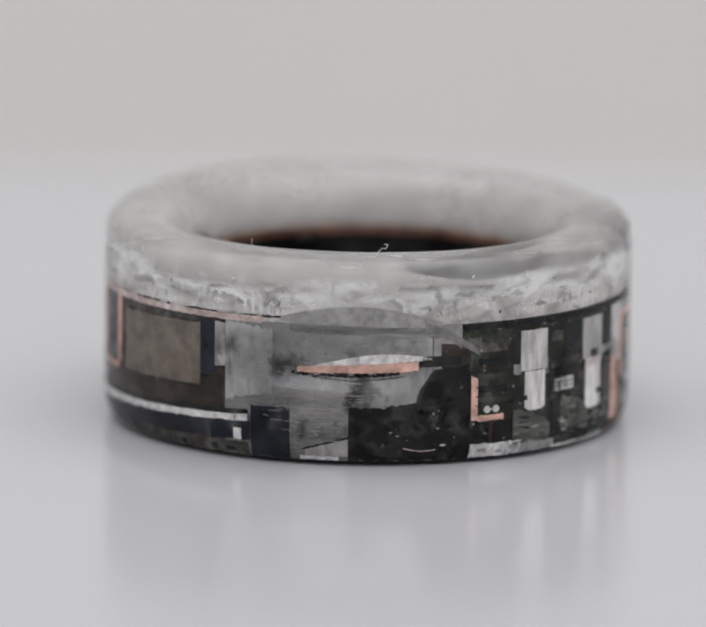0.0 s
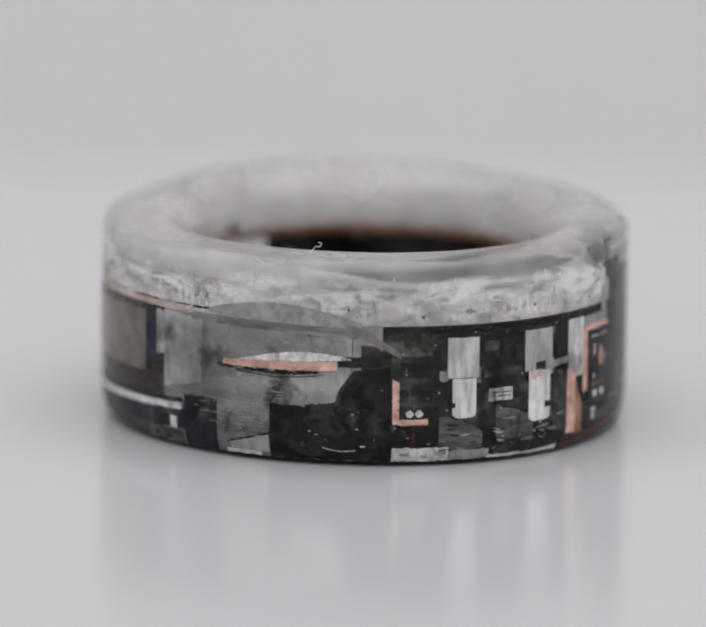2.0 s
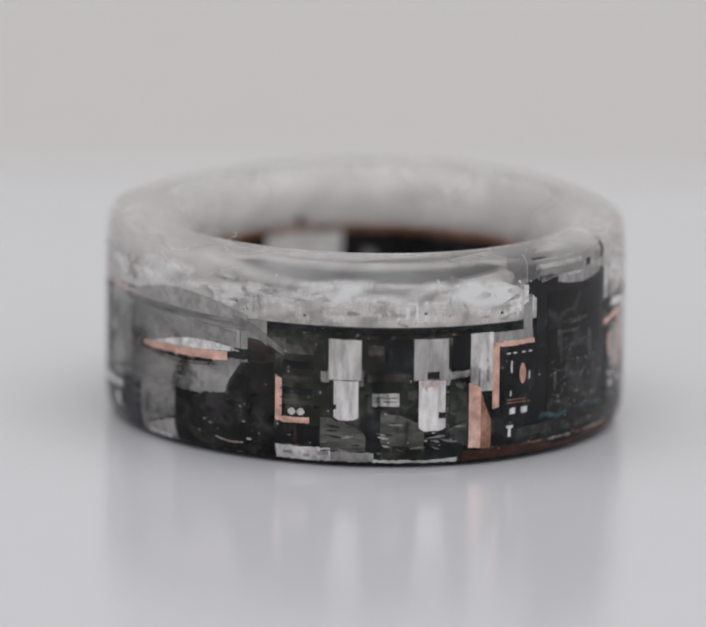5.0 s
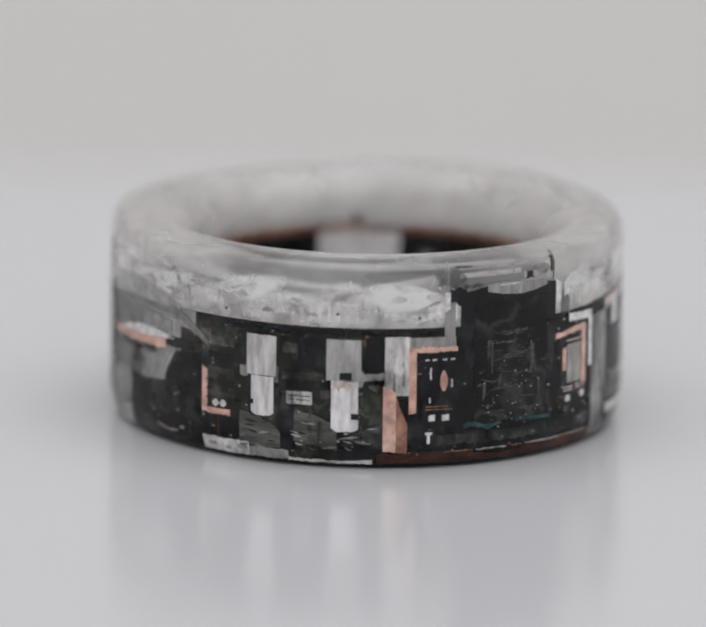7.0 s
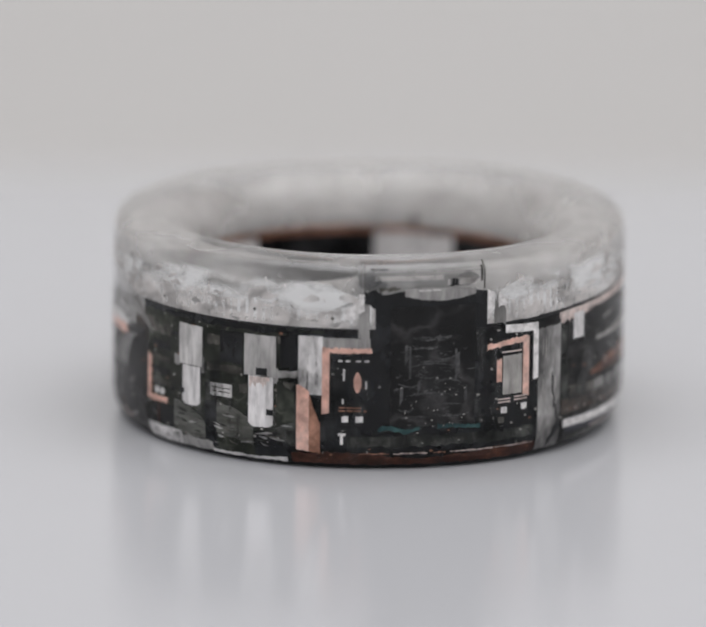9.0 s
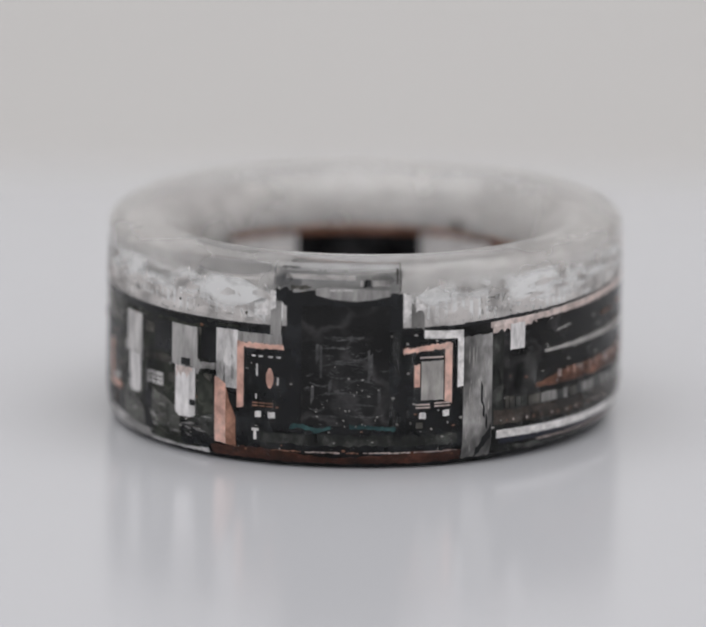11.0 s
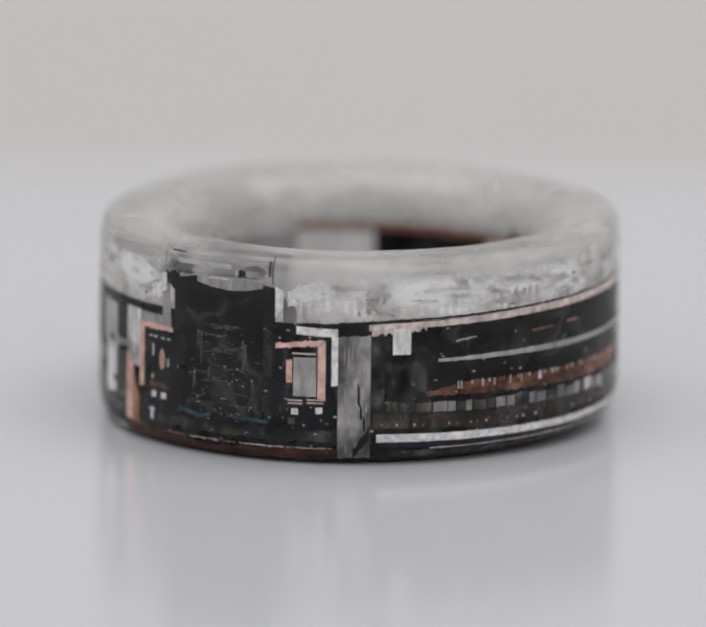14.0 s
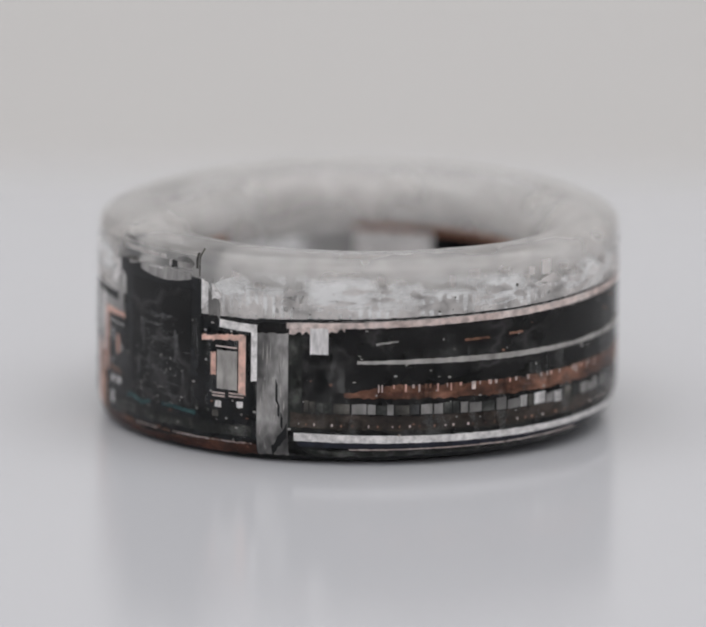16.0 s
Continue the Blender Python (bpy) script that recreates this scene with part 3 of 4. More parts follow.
for mat in (BOARD, DULLTIN, OLIVE):
    bm = bmesh.new()
    for i in range(13):
        a, z, w, h, s = rnd.uniform(33, 62), rnd.uniform(0.9, 2.3), rnd.uniform(1.0, 4.2), rnd.uniform(0.05, 0.16), rnd.uniform(-0.12, 0.12)
        add_strip(bm, [(a, z, z + h * 0.2), (a + w * rnd.uniform(0.25, 0.75), z + s - h * 0.3, z + s + h * 0.6), (a + w, z + s * 1.3, z + s * 1.3 + h * 0.25)], LEVEL[3] + 0.002 + rnd.uniform(0, 0.004), 0.01)
    tagged(part("torn_scrap", bm, mat, board, "torn scraps along the lower board"), kind="stuff")
plate("copper_streak", board, PINKWHITE, 54.8, 59.6, 4.0, 4.42, 4, "copper streaks on the chip's foot", step=0.3, jag=0.02, jag_lo=0.3, thick=0.115)
plate("round_lump", board, CRUMPLEBOARD, 61.3, 65.2, lambda f: 2.0 + 0.3 * f, lambda f: 4.3 - 0.5 * f, 4, "dark rounded lump", step=0.5, jag=0.03)
for a, w, z in ((24.3, 2.2, 0.55), (29, 1.6, 0.42), (32.5, 2.5, 0.6)):
    plate("foil_dent", board, DULLTIN, a, a + w, z, z + 0.16, 4, step=0.4, jag=0.05)
plate("board_bar", board, BLACK, 62, 66, 5.0, 6.6, 2, jag=0.05)
plate("bottom_foil", board, SILVER, 22.6, 35.5, 0.28, 0.98, 3, "bright crumpled foil along the lower edge", jag=0.05, step=0.7)
plate("bottom_foil", board, DULLTIN, 35.5, 45.0, 0.28, 0.82, 3, "bright crumpled foil along the lower edge", jag=0.06, step=0.7)
plate("bottom_foil", board, SILVER, 45.0, 63.5, 0.26, lambda f: 0.4 + 0.3 * max(0, f - 0.7), 3, "bright crumpled foil along the lower edge", jag=0.04, step=0.7)
rnd = random.Random(15)
for i in range(26):
    a, z = rnd.uniform(21, 66), rnd.uniform(1.0, 6.5)
    plate("board_scrap", board, rnd.choice((OLIVE, OLIVE, BLACK, BROWN)), a, a + rnd.uniform(0.8, 3.5), z, z + rnd.uniform(0.1, 0.5), 1, step=0.5, jag=0.05)

# ---- copper-framed module with the tall black block (angles 64 to 122) ----
module = plate("camera_module", ring, BLACK, 64, 122.4, 0.26, 6.7, 1, "black electronic module section")
plate("rust_edge", module, RUST, 64.5, 122, 0.26, lambda f: 0.75 + 0.15 * math.sin(f * 9), 3, "rust-brown lower edge", jag=0.05)
for a, b in ((80, 86.5), (87.4, 95), (96.2, 99), (100, 110.5), (111.2, 121)):
    plate("copper_thread", module, PINKWHITE if b - a > 7 else DULLCOPPER, a, b, 0.82, 0.86, 4, "thin broken copper thread", step=0.4, jag=0.035)
plate("grey_bridge", module, BOARD, 83, 121, 1.2, 1.75, 2, jag=0.06)
plate("copper_blade", module, COPPER, 65.7, 68.5, lambda f: 0.95 - 0.05 * f, lambda f: 4.2 - 0.35 * f ** 2, 4, "upright pink copper blade", step=0.35, jag=0.03)
# the blade's shading is put into a duller copper plate
plate("blade_shade", module, DULLCOPPER, 68.45, 70.9, lambda f: 0.88 - 0.05 * f, lambda f: 3.8 - 1.5 * f ** 0.8, 4, "shaded side of the blade, painted in darker copper", step=0.3, jag=0.05, seed=3)
plate("blade_back", module, BOARD, 61.5, 65.6, 1.2, lambda f: 3.0 + 1.2 * f, 3, jag=0.1)
plate("tin_plate", module, SILVER, 66.0, 71.3, 3.75, 6.68, 3, "tin frame plate", step=0.6, jag=0.02)
plate("tin_plate", module, DULLTIN, 71.3, 82.2, 6.12, 6.62, 3, "tin frame plate", step=0.8, jag=0.02)
plate("tin_plate", module, DULLTIN, 79.6, 82.0, 6.6, 8.3, 3, "tin frame plate", step=0.5, jag=0.05)
plate("frame_line", module, BLACK, 66, 80, 6.7, 6.8, 3, jag=0.02)
fa = plate("panel", module, BLACK, 73.4, 83.0, 2.1, 5.8, 3, "black panel with copper frame")
plate("frame_side", fa, COPPER, 71.2, 72.9, lambda f: 2.8 + 0.1 * f, 6.07, 4, "copper frame side", step=0.4, jag=0.03)
plate("frame_top", fa, COPPER, 71.2, 82.6, 5.88, 6.13, 4, "copper frame top", step=0.5, jag=0.05)
plate("copper_oval", fa, COPPER, 78.7, 80.4, lambda f: 4.4 - 0.5 * math.sin(math.pi * (0.1 + 0.8 * f)), lambda f: 4.4 + 0.55 * math.sin(math.pi * (0.1 + 0.8 * f)), 4, "copper oval pad", step=0.25)
for a in (75.0, 76.8, 79.2, 81.0):
    plate("dash", fa, WHITE, a, a + rnd.uniform(0.7, 1.2), 5.46, 5.53, 4, step=0.3)
for a, z0, z1 in ((76.2, 4.5, 5.1), (76.0, 3.35, 3.6), (81.2, 4.1, 4.5)):
    plate("dash", fa, WHITE, a, a + 0.35, z0, z1, 4, step=0.2)
for z in (2.98, 3.13):
    for a in (75.2, 77.0, 78.8):
        plate("fine_trace", fa, DULLCOPPER, a, a + 1.5, z, z + 0.05, 4, step=0.4)
for a in (75.9, 79.2):
    plate("solder_pad", fa, WHITE, a, a + 1.6, 2.43, 2.73, 4, "pale solder pad", step=0.4, jag=0.03)
plate("mark", module, WHITE, 75.6, 76.3, 1.3, 1.75, 4, step=0.3)
plate("mark", module, WHITE, 75.1, 76.9, 1.74, 1.88, 4, step=0.3)
plate("grey_bar", module, BOARD, 77, 83, 1.2, 1.7, 3, jag=0.05)

# tall black block, its shoulders and clear window
tall = plate("tall_block", ring, BLACK, 83.2, 108.4, 1.9, lambda f: 8.75 + 0.3 * math.sin(math.pi * f), 3, "tall glossy black block", jag=0.03, thick=0.25)
part("block_body", lathe([(12.7, 7.1), (12.7, 8.6), (11.0, 8.4), (10.6, 7.1)], 84.5, 107.5, 2.0), BLACK, tall, "black block body deep in the resin")
plate("block_face", tall, CRUMPLE, 86.5, 105.5, 2.2, lambda f: 8.2, 4, "smoky black face")
for a, b, lo, hi in ((92, 100, 6.6, 6.68), (90.5, 91, 4.6, 6.2), (100.8, 101.3, 4.4, 6.0), (93, 99, 5.4, 5.46)):
    bm = bmesh.new()
    add_strip(bm, columns(a, b, lo, hi, 0.5, 0.04), 13.058, 0.03)
    part("faint_ridge", bm, DUSK, tall, "faint grey ridge")
bm = bmesh.new()
rnd = random.Random(21)
for i in range(150):
    a, z, w, s = rnd.gauss(95, 5), rnd.gauss(3.9, 1.5), rnd.uniform(0.4, 2.0), rnd.uniform(-0.15, 0.15)
    if 86 < a < 104 and 2.1 < z < 8.0:
        add_strip(bm, [(a, z, z + 0.015), (a + w * 0.5, z + s, z + s + rnd.uniform(0.02, 0.07)), (a + w, z, z + 0.012)], 13.056, 0.02)
tagged(part("dust", bm, DUSK, tall, "grey dust specks"), kind="stuff")
bm, spots = bmesh.new(), bmesh.new()
for a, b, z, sag in ((91.3, 98.6, 6.62, -0.1), (90.4, 96.0, 6.05, 0.08), (95.5, 101.2, 5.7, -0.16), (90.2, 100.8, 5.15, 0.2), (92.0, 98.0, 4.72, -0.1), (96.4, 102.4, 4.3, 0.22),
                     (88.2, 93.6, 4.35, -0.15), (90.0, 100.2, 3.72, 0.16), (93.0, 103.0, 3.2, 0.1), (88.0, 92.2, 3.1, -0.12), (97.0, 104.2, 2.75, -0.08), (89.0, 95.0, 2.62, 0.1)):
    # bowed wisps across the smoky face
    add_strip(bm, columns(a, b, lambda f: z - 0.05 * math.sin(math.pi * f) + sag * math.sin(math.pi * f), lambda f: z + 0.03 + sag * math.sin(math.pi * f), 0.35, 0.03), 13.054, 0.012)
for a, z0, z1 in ((89.6, 5.2, 6.3), (101.2, 4.6, 5.9), (88.6, 3.3, 4.2), (103.0, 3.3, 4.1), (92.4, 3.8, 4.6)):
    add_strip(bm, columns(a, a + 0.7, (z0, z0 + 0.25), (z1 - 0.1, z1), 0.35, 0.08), 13.0545, 0.012)
for i in range(30):
    a, z, w = rnd.gauss(97, 4.5), rnd.gauss(3.2, 0.9), rnd.choice((0.12, 0.2, 0.3, 0.5))
    if 86.6 < a < 105 and 2.15 < z < 6.5:
        add_strip(spots, [(a, z, z + 0.03), (a + w * 0.5, z - 0.02, z + 0.05), (a + w, z, z + 0.02)], 13.059, 0.012)
tagged(part("wisp", bm, DUSK, tall, "grey bowed wisps in the smoky face"), kind="stuff")
tagged(part("glitter", spots, CHALK, tall, "pale glittering specks"), kind="stuff")
plate("window_bar", tall, DULLTIN, 89.5, 105.6, lambda f: 8.88 - 0.42 * math.sin(math.pi * (0.08 + 0.84 * f)) ** 0.7, lambda f: 9.05 + 0.06 * math.sin(5 * f), 4, "silvery clear window bar", step=0.6, jag=0.02)
# the window bar's glint is a plain white plate
plate("window_glint", tall, WHITE, 92.5, 97.5, 8.95, 9.03, 4, "bright glint on the window bar", step=0.5, jag=0.02, seed=4)
plate("teal_line", module, TEAL, 84, 93, lambda f: 1.95 + 0.1 * math.sin(f * 7), lambda f: 2.16 + 0.12 * math.sin(f * 7), 4, "teal solder mask line", step=0.6, jag=0.05)
plate("teal_line", module, TEAL, 97, 107, lambda f: 2.1 - 0.15 * f, lambda f: 2.3 - 0.15 * f, 4, "teal solder mask line", step=0.6, jag=0.05)
plate("shoulder", tall, BLACK, 80.8, 84.5, 8.2, 8.95, 3, jag=0.12, step=0.6)
# highlights on the shards beside the block, put into white plates
plate("shoulder_glint", tall, WHITE, 79.6, 80.8, 7.9, 8.8, 4, "bright shard, its glint laid on in white", step=0.4, jag=0.08)
plate("glint", tall, WHITE, 76.2, 79.0, 7.55, lambda f: 7.7 + 0.75 * f, 4, "bright triangular shard, its glint laid on in white", step=0.5)
plate("glint", tall, WHITE, 108.4, 110.2, lambda f: 7.3 + 0.5 * f, lambda f: 8.85 - 0.2 * f, 4, "bright shard, its glint laid on in white", step=0.4, jag=0.05)
plate("glint", tall, WHITE, 111.2, 113.6, lambda f: 7.9 + 0.1 * f, lambda f: 8.7 - 0.6 * f, 4, "bright shard, its glint laid on in white", step=0.4, jag=0.04)
plate("grey_corner", tall, TAPE, 110.2, 113.2, 7.05, lambda f: 8.3 - 0.5 * f, 3, jag=0.15, step=0.5)
plate("rim_slot", tall, BLACK, 99.6, 101.6, 9.15, 9.5, 1, jag=0.05, step=0.5)
plate("rim_slot", tall, OLIVE, 84.0, 88.5, 8.98, 9.12, 1, jag=0.08, step=0.5)

# added solid that darkens the insert like the black block seen through it
part("insert_dark", lathe([(12.45, 9.0), (12.45, 9.65), (12.0, 9.65), (12.0, 9.0)], 92, 104.5, 2.0), TAPE, tall, "grey solid added for the dark block seen through the insert")
# added dark blob for the block's shoulder as the resin refracts it
bm = bmesh.new()
bmesh.ops.create_icosphere(bm, subdivisions=3, radius=0.55 * MM, matrix=Matrix.Translation(at(82.5, 12.2, 9.2)) @ Matrix.Diagonal((0.9, 1.3, 0.75, 1)))
part("refraction_spot", bm, NAVY, tall, "dark blob added for the refracted spot at the insert's corner", True)

# grey chip in a copper frame
fb = plate("panel", module, BLACK, 109.6, 120.8, 2.1, 6.2, 3, "black panel with a grey chip in a copper frame")
plate("frame_top", fb, COPPER, 108.6, 119.2, (5.78, 6.05), (6.05, 6.32), 4, "copper frame top", step=0.5, jag=0.05)
plate("frame_side", fb, COPPER, 117.9, 119.6, lambda f: 3.35 - 0.1 * f, 6.2, 4, "copper frame side", step=0.4, jag=0.05)
plate("frame_stub", fb, COPPER, 111.0, 112.3, 4.15, 5.25, 4, "copper stub", step=0.4, jag=0.05)
plate("grey_chip", fb, CHALK, 112.6, 117.6, 3.45, 5.4, 4, "matt grey chip", step=0.6, jag=0.02, thick=0.1)
for a, b, z in ((111.4, 114.6, 3.05), (111.4, 114.6, 3.2), (115.6, 119.2, 3.1), (115.6, 119.2, 3.25), (112.3, 117.5, 5.55)):
    plate("fine_trace", fb, PINKWHITE, a, b, z, z + 0.07, 4, step=0.6)
for a, z in ((112.2, 2.52), (117.5, 2.6)):
    plate("solder_pad", fb, WHITE, a, a + 1.5, z, z + 0.3, 4, "pale solder pad", step=0.4, jag=0.03)
plate("solder_pad", fb, OLIVE, 111.5, 113.0, 2.05, 2.35, 4, step=0.4)
plate("grey_bar", module, BOARD, 107, 113, 1.15, 1.65, 3, jag=0.05)
plate("grey_bar", module, BOARD, 114, 120, 1.2, 1.6, 3, jag=0.05)
plate("white_bracket", module, WHITE, 113.2, 122.2, (6.55, 6.42), (6.95, 6.82), 4, "white L-shaped bracket", step=0.6)
plate("white_bracket", module, WHITE, 120.9, 122.3, lambda f: 4.0, 6.42, 4, "white L-shaped bracket", step=0.4, jag=0.03)
plate("bracket_line", module, BLACK, 113, 135, 6.98, 7.12, 2, jag=0.03)

# ---- grey tape and the striped section (angles 122 to 232) ----
tape = plate("grey_tape", ring, FOIL, 122.3, 129.4, 0.3, 6.45, 4, "crumpled grey metallic tape", step=0.5, jag=0.05, thick=0.15)
for i, (a, z0, z1) in enumerate(((126.6, 2.9, 4.2), (127.1, 2.2, 3.1), (127.8, 1.6, 2.5))):
    bm = bmesh.new()
    add_strip(bm, columns(a, a + 0.5, (z0 + 0.2, z0), (z1, z1 - 0.3), 0.25, 0.05), 13.058, 0.03)
    part("crack", bm, BLACK, tape, "dark crack")
bm = bmesh.new()
add_strip(bm, columns(125.6, 129.2, (0.3, 1.2), (0.75, 1.9), 0.5, 0.08), 13.058, 0.03)
part("fold", bm, BLACK, tape, "dark fold")
# lit and shaded sides of the creases as pale and dark slivers
bm, dark = bmesh.new(), bmesh.new()
rnd = random.Random(91)
for i in range(26):
    a, z, w, h = rnd.uniform(122.4, 128.4), rnd.uniform(0.5, 5.4), rnd.uniform(0.12, 0.5), rnd.uniform(0.3, 1.6)
    s = rnd.uniform(-0.3, 0.3)
    cols = [(a, z, z + h * 0.2), (a + w * rnd.uniform(0.3, 0.7), z + s - h * 0.2, z + s + h * 0.6), (a + w, z + s * 1.4, z + s * 1.4 + h * 0.15)]
    add_strip(bm if i % 2 else dark, cols, 13.053 if i % 2 else 13.055, 0.02)
tagged(part("crease_glint", bm, CHALK, tape, "glints on the foil's creases, painted pale"), kind="stuff")
tagged(part("crease_shade", dark, DULLTIN, tape, "shade in the foil's creases, painted darker"), kind="stuff")
# the tape's shadow, laid as a dark plate along its edge
plate("tape_shadow", ring, BOARD, 129.4, 132.5, 1.6, 6.4, 2, "dark strip for the shadow beside the tape", jag=0.08)
striped = plate("striped_section", ring, CRUMPLE, 122.4, 236, 0.25, 7.1, 1, "dark striped laminate section")
plate("copper_line", striped, PINKWHITE, 129.0, 236, lambda f: 6.72 + 0.12 * math.sin(math.pi * f) - 0.05 * f, lambda f: 7.0 + 0.16 * math.sin(math.pi * f) - 0.02 * f, 4, "pinkish copper edge line", jag=0.015)
plate("dark_line", striped, BLACK, 122.4, 236, lambda f: 7.04 + 0.16 * math.sin(math.pi * f) - 0.02 * f, lambda f: 7.14 + 0.16 * math.sin(math.pi * f) - 0.02 * f, 3, jag=0.02)
plate("copper_smear", striped, PINKWHITE, 129.6, 141, lambda f: 6.42 + 0.25 * f, lambda f: 6.72 + 0.02 * f, 3, "smeared pinkish copper", step=0.5, jag=0.02, jag_lo=0.1)
plate("white_tab", striped, SILVER, 134.2, 137.8, 5.45, 6.75, 4, "white square tab", step=0.6, jag=0.02, thick=0.12)
plate("pale_dash", striped, CHALK, 147.5, 152.5, (5.92, 6.05), (6.0, 6.12), 4, step=0.5, jag=0.02)
plate("pale_dash", striped, DULLCOPPER, 168, 174, 5.9, 6.0, 4, step=0.5, jag=0.02)
plate("pale_dash", striped, DULLCOPPER, 179, 182.5, 5.95, 6.06, 4, step=0.5, jag=0.02)
plate("tin_stripe", striped, CHALK, 143.5, 230, lambda f: 5.0 - 0.5 * f, lambda f: 5.14 - 0.4 * f + 0.1 * math.sin(math.pi * min(1, f * 1.6)), 4, "pale tin stripe", jag=0.02)
plate("copper_band", striped, BANDCOPPER, 141, 232, lambda f: 3.3 - 0.7 * f, lambda f: 3.3 - 0.7 * f + (0.65 + 0.2 * f) * min(1.0, 0.3 + 7 * f), 3, "dull copper band", jag=0.06)
plate("brown_band", striped, BROWN, 130, 232, lambda f: 1.75 - 0.6 * f, lambda f: 2.5 - 0.65 * f, 3, "brown band", jag=0.06)
rnd = random.Random(31)
a = 133.0
while a < 215:
    f = (a - 133) / 90
    w = rnd.uniform(1.0, 3.2)
    plate("solder_square", striped, rnd.choice((OLIVE, TAPE, TAPE, DULLTIN, BOARD, BOARD, DUSK)), a, a + w, 2.55 - 0.65 * f, 3.1 - 0.7 * f + rnd.uniform(-0.08, 0.08), 4, step=0.6, jag=0.02)
    a += w + rnd.uniform(0.12, 0.5)
for i in range(44):
    a = 148 + i * 1.4 + rnd.uniform(-1.0, 1.0)
    f = (a - 141) / 91
    h = rnd.choice((0.1, 0.12, 0.3))
    plate("pin", striped, rnd.choice((COPPER, PINKWHITE, DULLCOPPER)), a, a + rnd.uniform(0.2, 0.55), 3.9 - 0.5 * f - h, 3.98 - 0.5 * f, 4, step=0.3, jag=0.02)
for i in range(34):
    a = 133 + i * 2.5 + rnd.uniform(-0.9, 0.9)
    f = (a - 130) / 102
    plate("copper_dot", striped, rnd.choice((DULLCOPPER, PINKWHITE, RUST)), a, a + rnd.uniform(0.2, 0.5), 1.9 - 0.62 * f, 1.98 - 0.62 * f + rnd.uniform(0, 0.05), 4, step=0.25)
plate("bright_square", striped, SILVER, 186, 189, 2.2, 2.75, 4, "bright solder square", step=0.5)
plate("bright_square", striped, SILVER, 192, 194, 2.05, 2.6, 4, "bright solder square", step=0.5)
plate("white_strip", striped, WHITE, 130.8, 236, lambda f: 1.08 - 0.55 * f, lambda f: 1.5 - 0.7 * f, 4, "silvery white strip", jag=0.015)
plate("navy_strip", striped, NAVY, 131.5, 236, lambda f: 0.78 - 0.4 * f, lambda f: 1.06 - 0.52 * f, 4, "navy strip", jag=0.03)
plate("bottom_line", striped, PINKWHITE, 142, 200, lambda f: 0.64 - 0.2 * f, lambda f: 0.7 - 0.2 * f, 4, step=0.8, jag=0.015)
plate("bottom_edge", striped, BOARD, 131, 236, 0.26, lambda f: 0.6 - 0.25 * f, 2, jag=0.05)

# ---- trapped air, bubbles, specks and cracks in the resin ----
def shards(name, mat, count, seed, zlo, zhi, wide, tall, label, r=13.02):
    bm, rnd = bmesh.new(), random.Random(seed)
    for i in range(count):
        a, z = rnd.uniform(-125, 235), zlo + (zhi - zlo) * rnd.random() ** 1.5
        w, h, s = rnd.uniform(*wide), rnd.uniform(*tall), rnd.uniform(-0.25, 0.25)
        if 80 < a + w and a < 112 and z > 7.0:
            continue
        cols = [(a, z, z + h * rnd.uniform(0.05, 0.5)), (a + w * rnd.uniform(0.3, 0.7), z + s * h - h * 0.2, z + h), (a + w, z + s, z + s + h * rnd.uniform(0.05, 0.6))]
        add_strip(bm, cols, r, 0.03)
    return tagged(part(name, bm, mat, ring, label), kind="stuff")


shards("trapped_air", FROST, 330, 41, 7.25, 8.7, (0.8, 6.0), (0.08, 0.45), "bright facets of trapped air", 13.03)
shards("grey_air", GREYRESIN, 30, 42, 7.2, 8.9, (0.4, 3.0), (0.05, 0.25), "grey facets of trapped air", 13.026)
bm, rnd = bmesh.new(), random.Random(47)
for i in range(46):
    a, z, w, h = rnd.uniform(113, 228), rnd.uniform(7.9, 9.0), rnd.uniform(0.7, 2.6), rnd.uniform(0.25, 0.8)
    add_strip(bm, [(a, z, z + h), (a + w, z + rnd.uniform(-0.1, 0.1), z + h * rnd.uniform(0.7, 1.1))], 13.012, 0.02)
tagged(part("upright_facet", bm, FROST, ring, "upright pale facets in the resin"), kind="stuff")
# glints of the resin painted as tiny white plates
shards("sparkle", WHITE, 34, 53, 8.3, 9.5, (0.3, 1.2), (0.04, 0.16), "bright glints in the resin, laid as white plates", 13.04)
plate("insert_line", tall, GREYRESIN, 83, 107, 9.9, 9.95, 1, step=1.0, jag=0.012)
for a in (80.3, 107.6):
    for z in (8.9, 9.2, 9.5, 9.75, 9.95):
        plate("insert_edge", tall, OLIVE if a > 90 else GREYRESIN, a, a + 0.3, z, z + 0.3, 1, step=0.25, jag=0.03)
for a, b, lo, hi in ((83, 98, 9.5, 9.72), (99, 105.5, 9.2, 9.5)):
    plate("insert_facet", tall, FROST, a, b, lo, hi, 1, step=0.8, jag=0.02)
bm = bmesh.new()
rnd = random.Random(5)
for i in range(46):
    a, z, s = rnd.uniform(-110, 235), rnd.uniform(7.35, 8.7), rnd.choice((0.03, 0.04, 0.05, 0.09))
    r = rnd.uniform(12.95, 13.02)
    bmesh.ops.create_icosphere(bm, subdivisions=1, radius=s * MM, matrix=Matrix.Translation(at(a, r, z)))
tagged(part("grit", bm, OLIVE, ring, "small grey specks in the resin"), kind="stuff")
bm = bmesh.new()
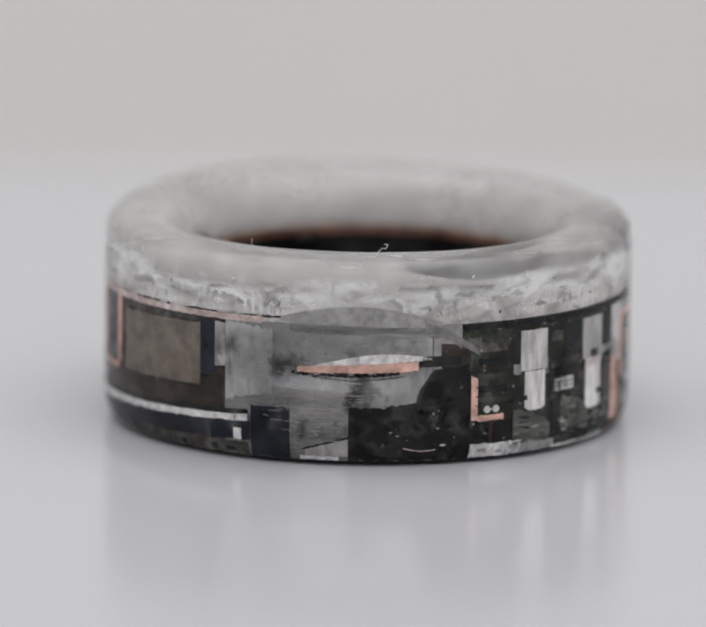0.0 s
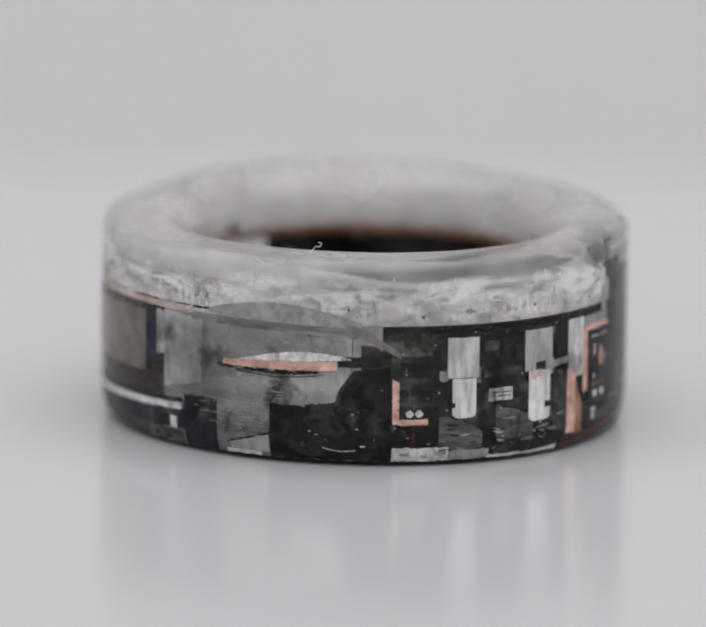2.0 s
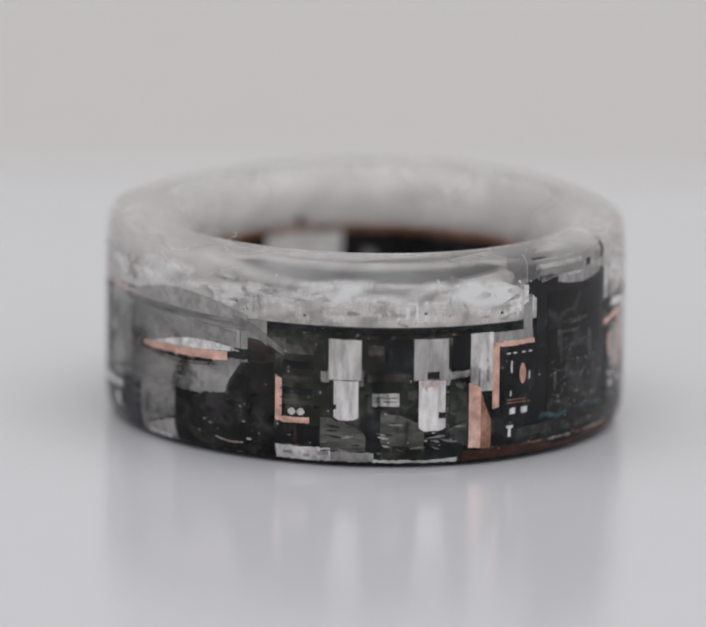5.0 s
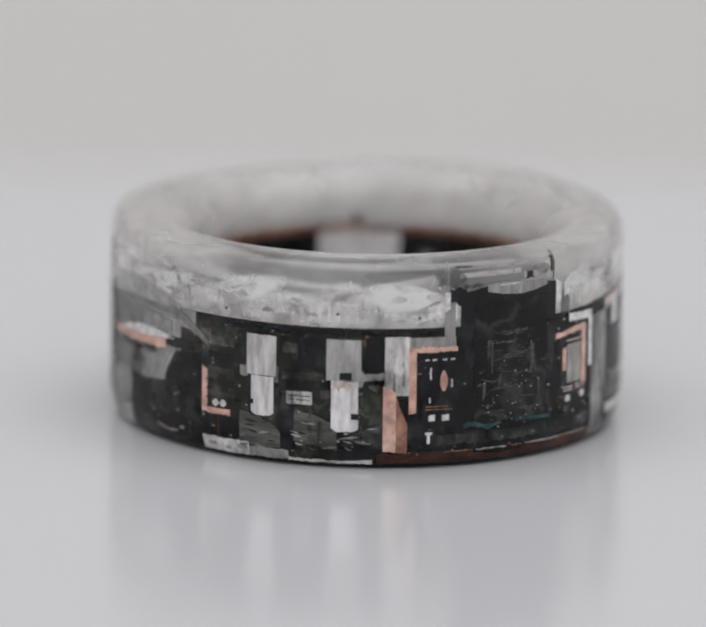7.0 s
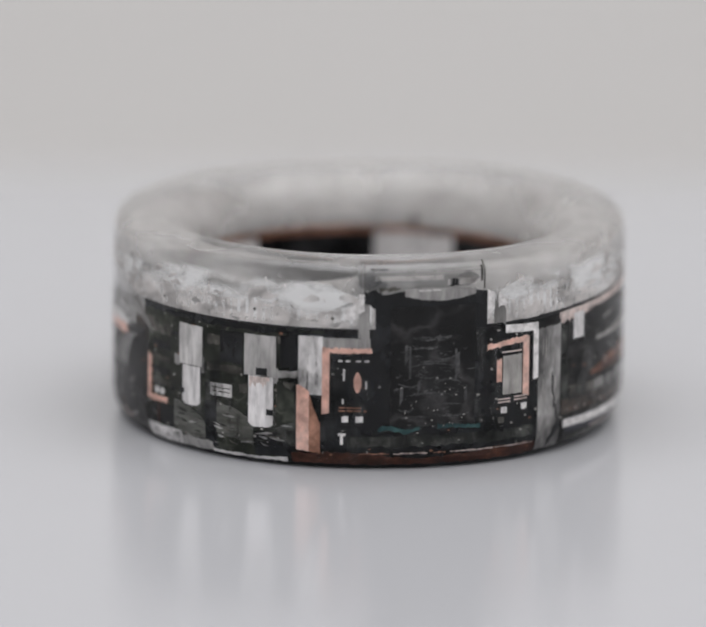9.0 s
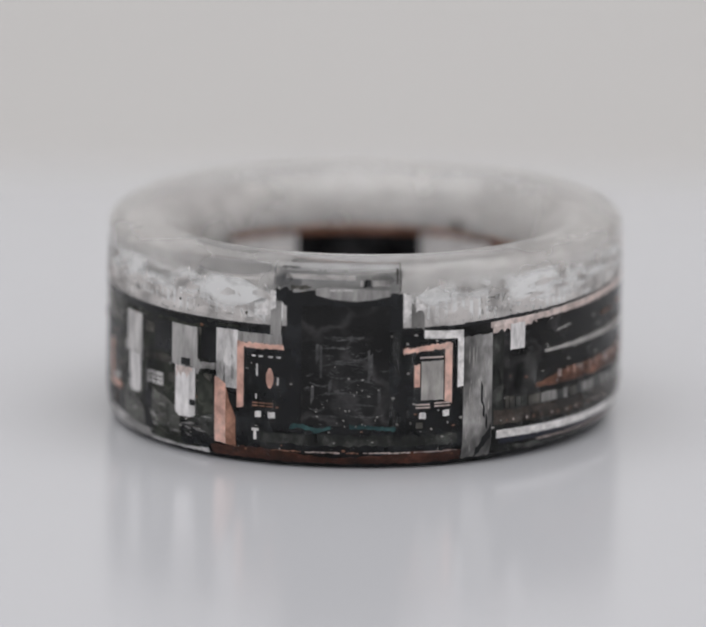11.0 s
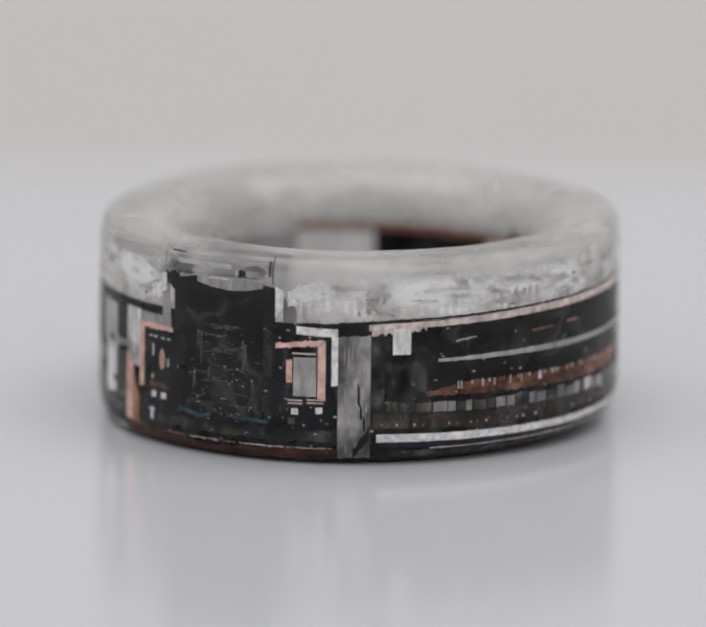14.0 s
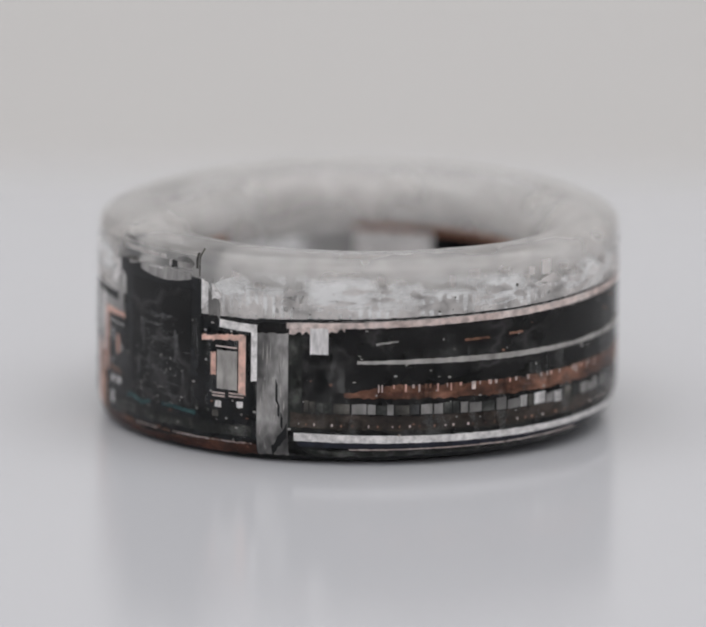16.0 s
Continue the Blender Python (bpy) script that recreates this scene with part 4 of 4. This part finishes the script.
for i in range(46):
    centre = rnd.choice((-21, -21, 17.5, 17.5, 62, -50, 110, 130))
    a, z = rnd.gauss(centre, 1.8), rnd.uniform(7.35, 8.2)
    h, s = rnd.uniform(0.2, 0.7), rnd.uniform(-1.2, 1.2)
    cols = [(a, z, z + 0.05), (a + s * 0.5 + 0.12, z + h * 0.4, z + h * 0.62), (a + s + 0.25, z + h, z + h + 0.05)]
    add_strip(bm, sorted(cols), 13.025, 0.02)
tagged(part("crazing", bm, OLIVE, ring, "dark hairline cracks in the resin"), kind="stuff")


bm = bmesh.new()
bmesh.ops.create_icosphere(bm, subdivisions=2, radius=0.28 * MM, matrix=Matrix.Translation(at(247, 9.02, 8.0)) @ Matrix.Diagonal((0.8, 0.8, 1.5, 1)))
part("dark_bubble", bm, OLIVE, ring, "dark bubble on the inner wall", True)


def fibre(a, bends):
    """A fine white fibre standing up from the inner lip."""
    bm = bmesh.new()
    path = [Vector(at(a + da, 10.55, 10.15 + dz)) for da, dz in bends]
    for p, q in zip(path, path[1:]):
        m = Matrix.Translation((p + q) / 2) @ (q - p).to_track_quat("Z", "Y").to_matrix().to_4x4()
        bmesh.ops.create_cone(bm, cap_ends=True, segments=6, radius1=0.018 * MM, radius2=0.018 * MM, depth=(q - p).length, matrix=m)
    return part("fibre", bm, WHITE, ring, "fine white fibre")


fibre(2.0, [(0, 0), (1.6, 0.35), (2.6, 0.32), (3.2, 0.52), (2.2, 0.55)])
fibre(-33.0, [(0, 0), (-0.1, 0.45)])


def flecks(name, mat, count, seed, label):
    bm, rnd = bmesh.new(), random.Random(seed)
    for i in range(count):
        a, z = rnd.uniform(2, 232), rnd.uniform(0.5, 6.7)
        w, h = rnd.uniform(0.15, 0.8), rnd.uniform(0.02, 0.09)
        add_strip(bm, [(a, z, z + h), (a + w * 0.5, z - h * 0.3, z + h * 1.2), (a + w, z, z + h * 0.7)], 13.036, 0.02)
    return tagged(part(name, bm, mat, ring, label), kind="stuff")


flecks("pale_dust", CHALK, 150, 61, "pale flecks in the dark laminate")
flecks("copper_dust", DULLCOPPER, 50, 62, "copper flecks in the dark laminate")


def shell(name, mat, lo, hi, r, label, rows=6):
    """A thin layer that follows the outer wall."""
    levels = sorted([lo + (hi - lo) * i / rows for i in range(rows + 1)] + [z for z in BENDS if lo < z < hi])
    prof = [(r - drop(z), z) for z in levels]
    prof += [(a - 0.006, z) for a, z in reversed(prof)]
    return tagged(part(name, lathe(prof, step=2.0), mat, ring, label, True), kind="stuff")


shell("white_haze", WHITELAYER, 7.15, 9.0, 13.016, "whitish haze above the circuit band")
shell("smoke", DARKVEIL, 0.3, 6.95, 13.039, "smoky smears in the resin over the circuit band", 3)
shell("pale_smear", PALEVEIL, 0.3, 6.95, 13.0425, "pale smears in the resin over the circuit band", 3)


def arc_veil(name, mat, a, b, lo, hi, r, label, seed):
    """A thin uneven veil over a stretch of the outer wall."""
    bm, mid = bmesh.new(), (lo + hi) / 2
    taper = min(12.0, (b - a) / 2)
    cols = []
    for phi, l, h in columns(a, b, lo, hi, 1.0):
        f = max(0.02, min(1.0, (phi - a) / taper, (b - phi) / taper)) ** 0.6
        f *= 1.0 + 0.12 * noise.noise(Vector((phi * 0.35, seed, 0)))
        cols.append((phi, mid + (l - mid) * min(f, 1.0), mid + (h - mid) * min(f, 1.0)))
    add_strip(bm, cols, r, 0.004)
    return tagged(part(name, bm, mat, ring, label), kind="stuff")


arc_veil("white_clouds", WHITECLOUD, 112, 438, 7.6, 9.6, 13.019, "white clouds in the resin", 5)
# the insert's dark refractions are painted as thin veils
arc_veil("corner_shade", INSERTSHADE, 78.5, 84.5, 9.0, 10.0, 13.02, "dark veil for the refraction at the insert's corner", 6)
# painted refraction band along the clear stretch
arc_veil("refraction_veil", REFRACTGREY, 4, 79.5, 8.55, 10.06, 12.9, "grey veil for the interior refracted in the clear resin", 1)
arc_veil("insert_shade", INSERTSHADE, 101, 106.5, 9.1, 9.9, 13.02, "dark veil for the refraction in the clear insert", 4)
plate("corner_slot", tall, BLACK, 82.0, 86.0, 10.0, 10.06, 2, "dark slit along the insert's corner", step=0.4, jag=0.015)
plate("corner_slot", tall, OLIVE, 106.8, 107.3, 9.3, 10.05, 2, "dark slit along the insert's corner", step=0.2, jag=0.03)
# dark reflections of the block's top in the cap, painted as grey plates
rnd = random.Random(77)
for i in range(9):
    a, z = 60 + i * 2.2, rnd.uniform(7.9, 9.3)
    plate("refraction_smudge", tall, GREYRESIN, a, a + rnd.uniform(2, 5), lambda f: z + 0.2 * f, lambda f: z + 0.25 + 0.35 * math.sin(math.pi * f), 0, step=0.8, jag=0.05)


# ---- movement: the ring turns slowly on its spot ----
def motions():
    rows = [(0.0, 0.28, -0.21, 0.00), (0.5, 0.30, -0.17, -4.27), (1.0, 0.28, -0.18, -9.04), (1.5, 0.30, -0.19, -13.46), (2.0, 0.29, -0.21, -17.88),
            (2.5, 0.29, -0.21, -22.23), (3.0, 0.35, -0.22, -26.82), (3.5, 0.42, -0.22, -31.12), (4.0, 0.38, -0.19, -35.33), (4.2, 0.35, -0.18, -37.05),
            (6.3, 0.48, -0.16, -56.44), (6.5, 0.47, -0.19, -58.34), (7.0, 0.43, -0.28, -63.00), (7.5, 0.39, -0.32, -67.58), (8.0, 0.40, -0.33, -72.25),
            (8.5, 0.41, -0.37, -76.39), (9.0, 0.44, -0.44, -81.42), (9.2, 0.43, -0.46, -83.29), (11.3, 0.07, -0.46, -101.55), (11.5, 0.04, -0.42, -103.33),
            (12.0, 0.00, -0.23, -107.94), (12.5, 0.01, -0.06, -112.59), (13.0, -0.02, 0.06, -117.40), (13.5, -0.04, 0.10, -121.69), (14.0, -0.03, 0.14, -126.03),
            (14.5, 0.00, 0.12, -130.70), (15.0, 0.03, 0.05, -135.71), (15.5, 0.07, -0.01, -140.56), (16.0, 0.09, -0.06, -144.75)]
    walk(ring, [(t, pose(x * MM, y * MM, 0, 0, 0, turn)) for t, x, y, turn in rows])


motions()
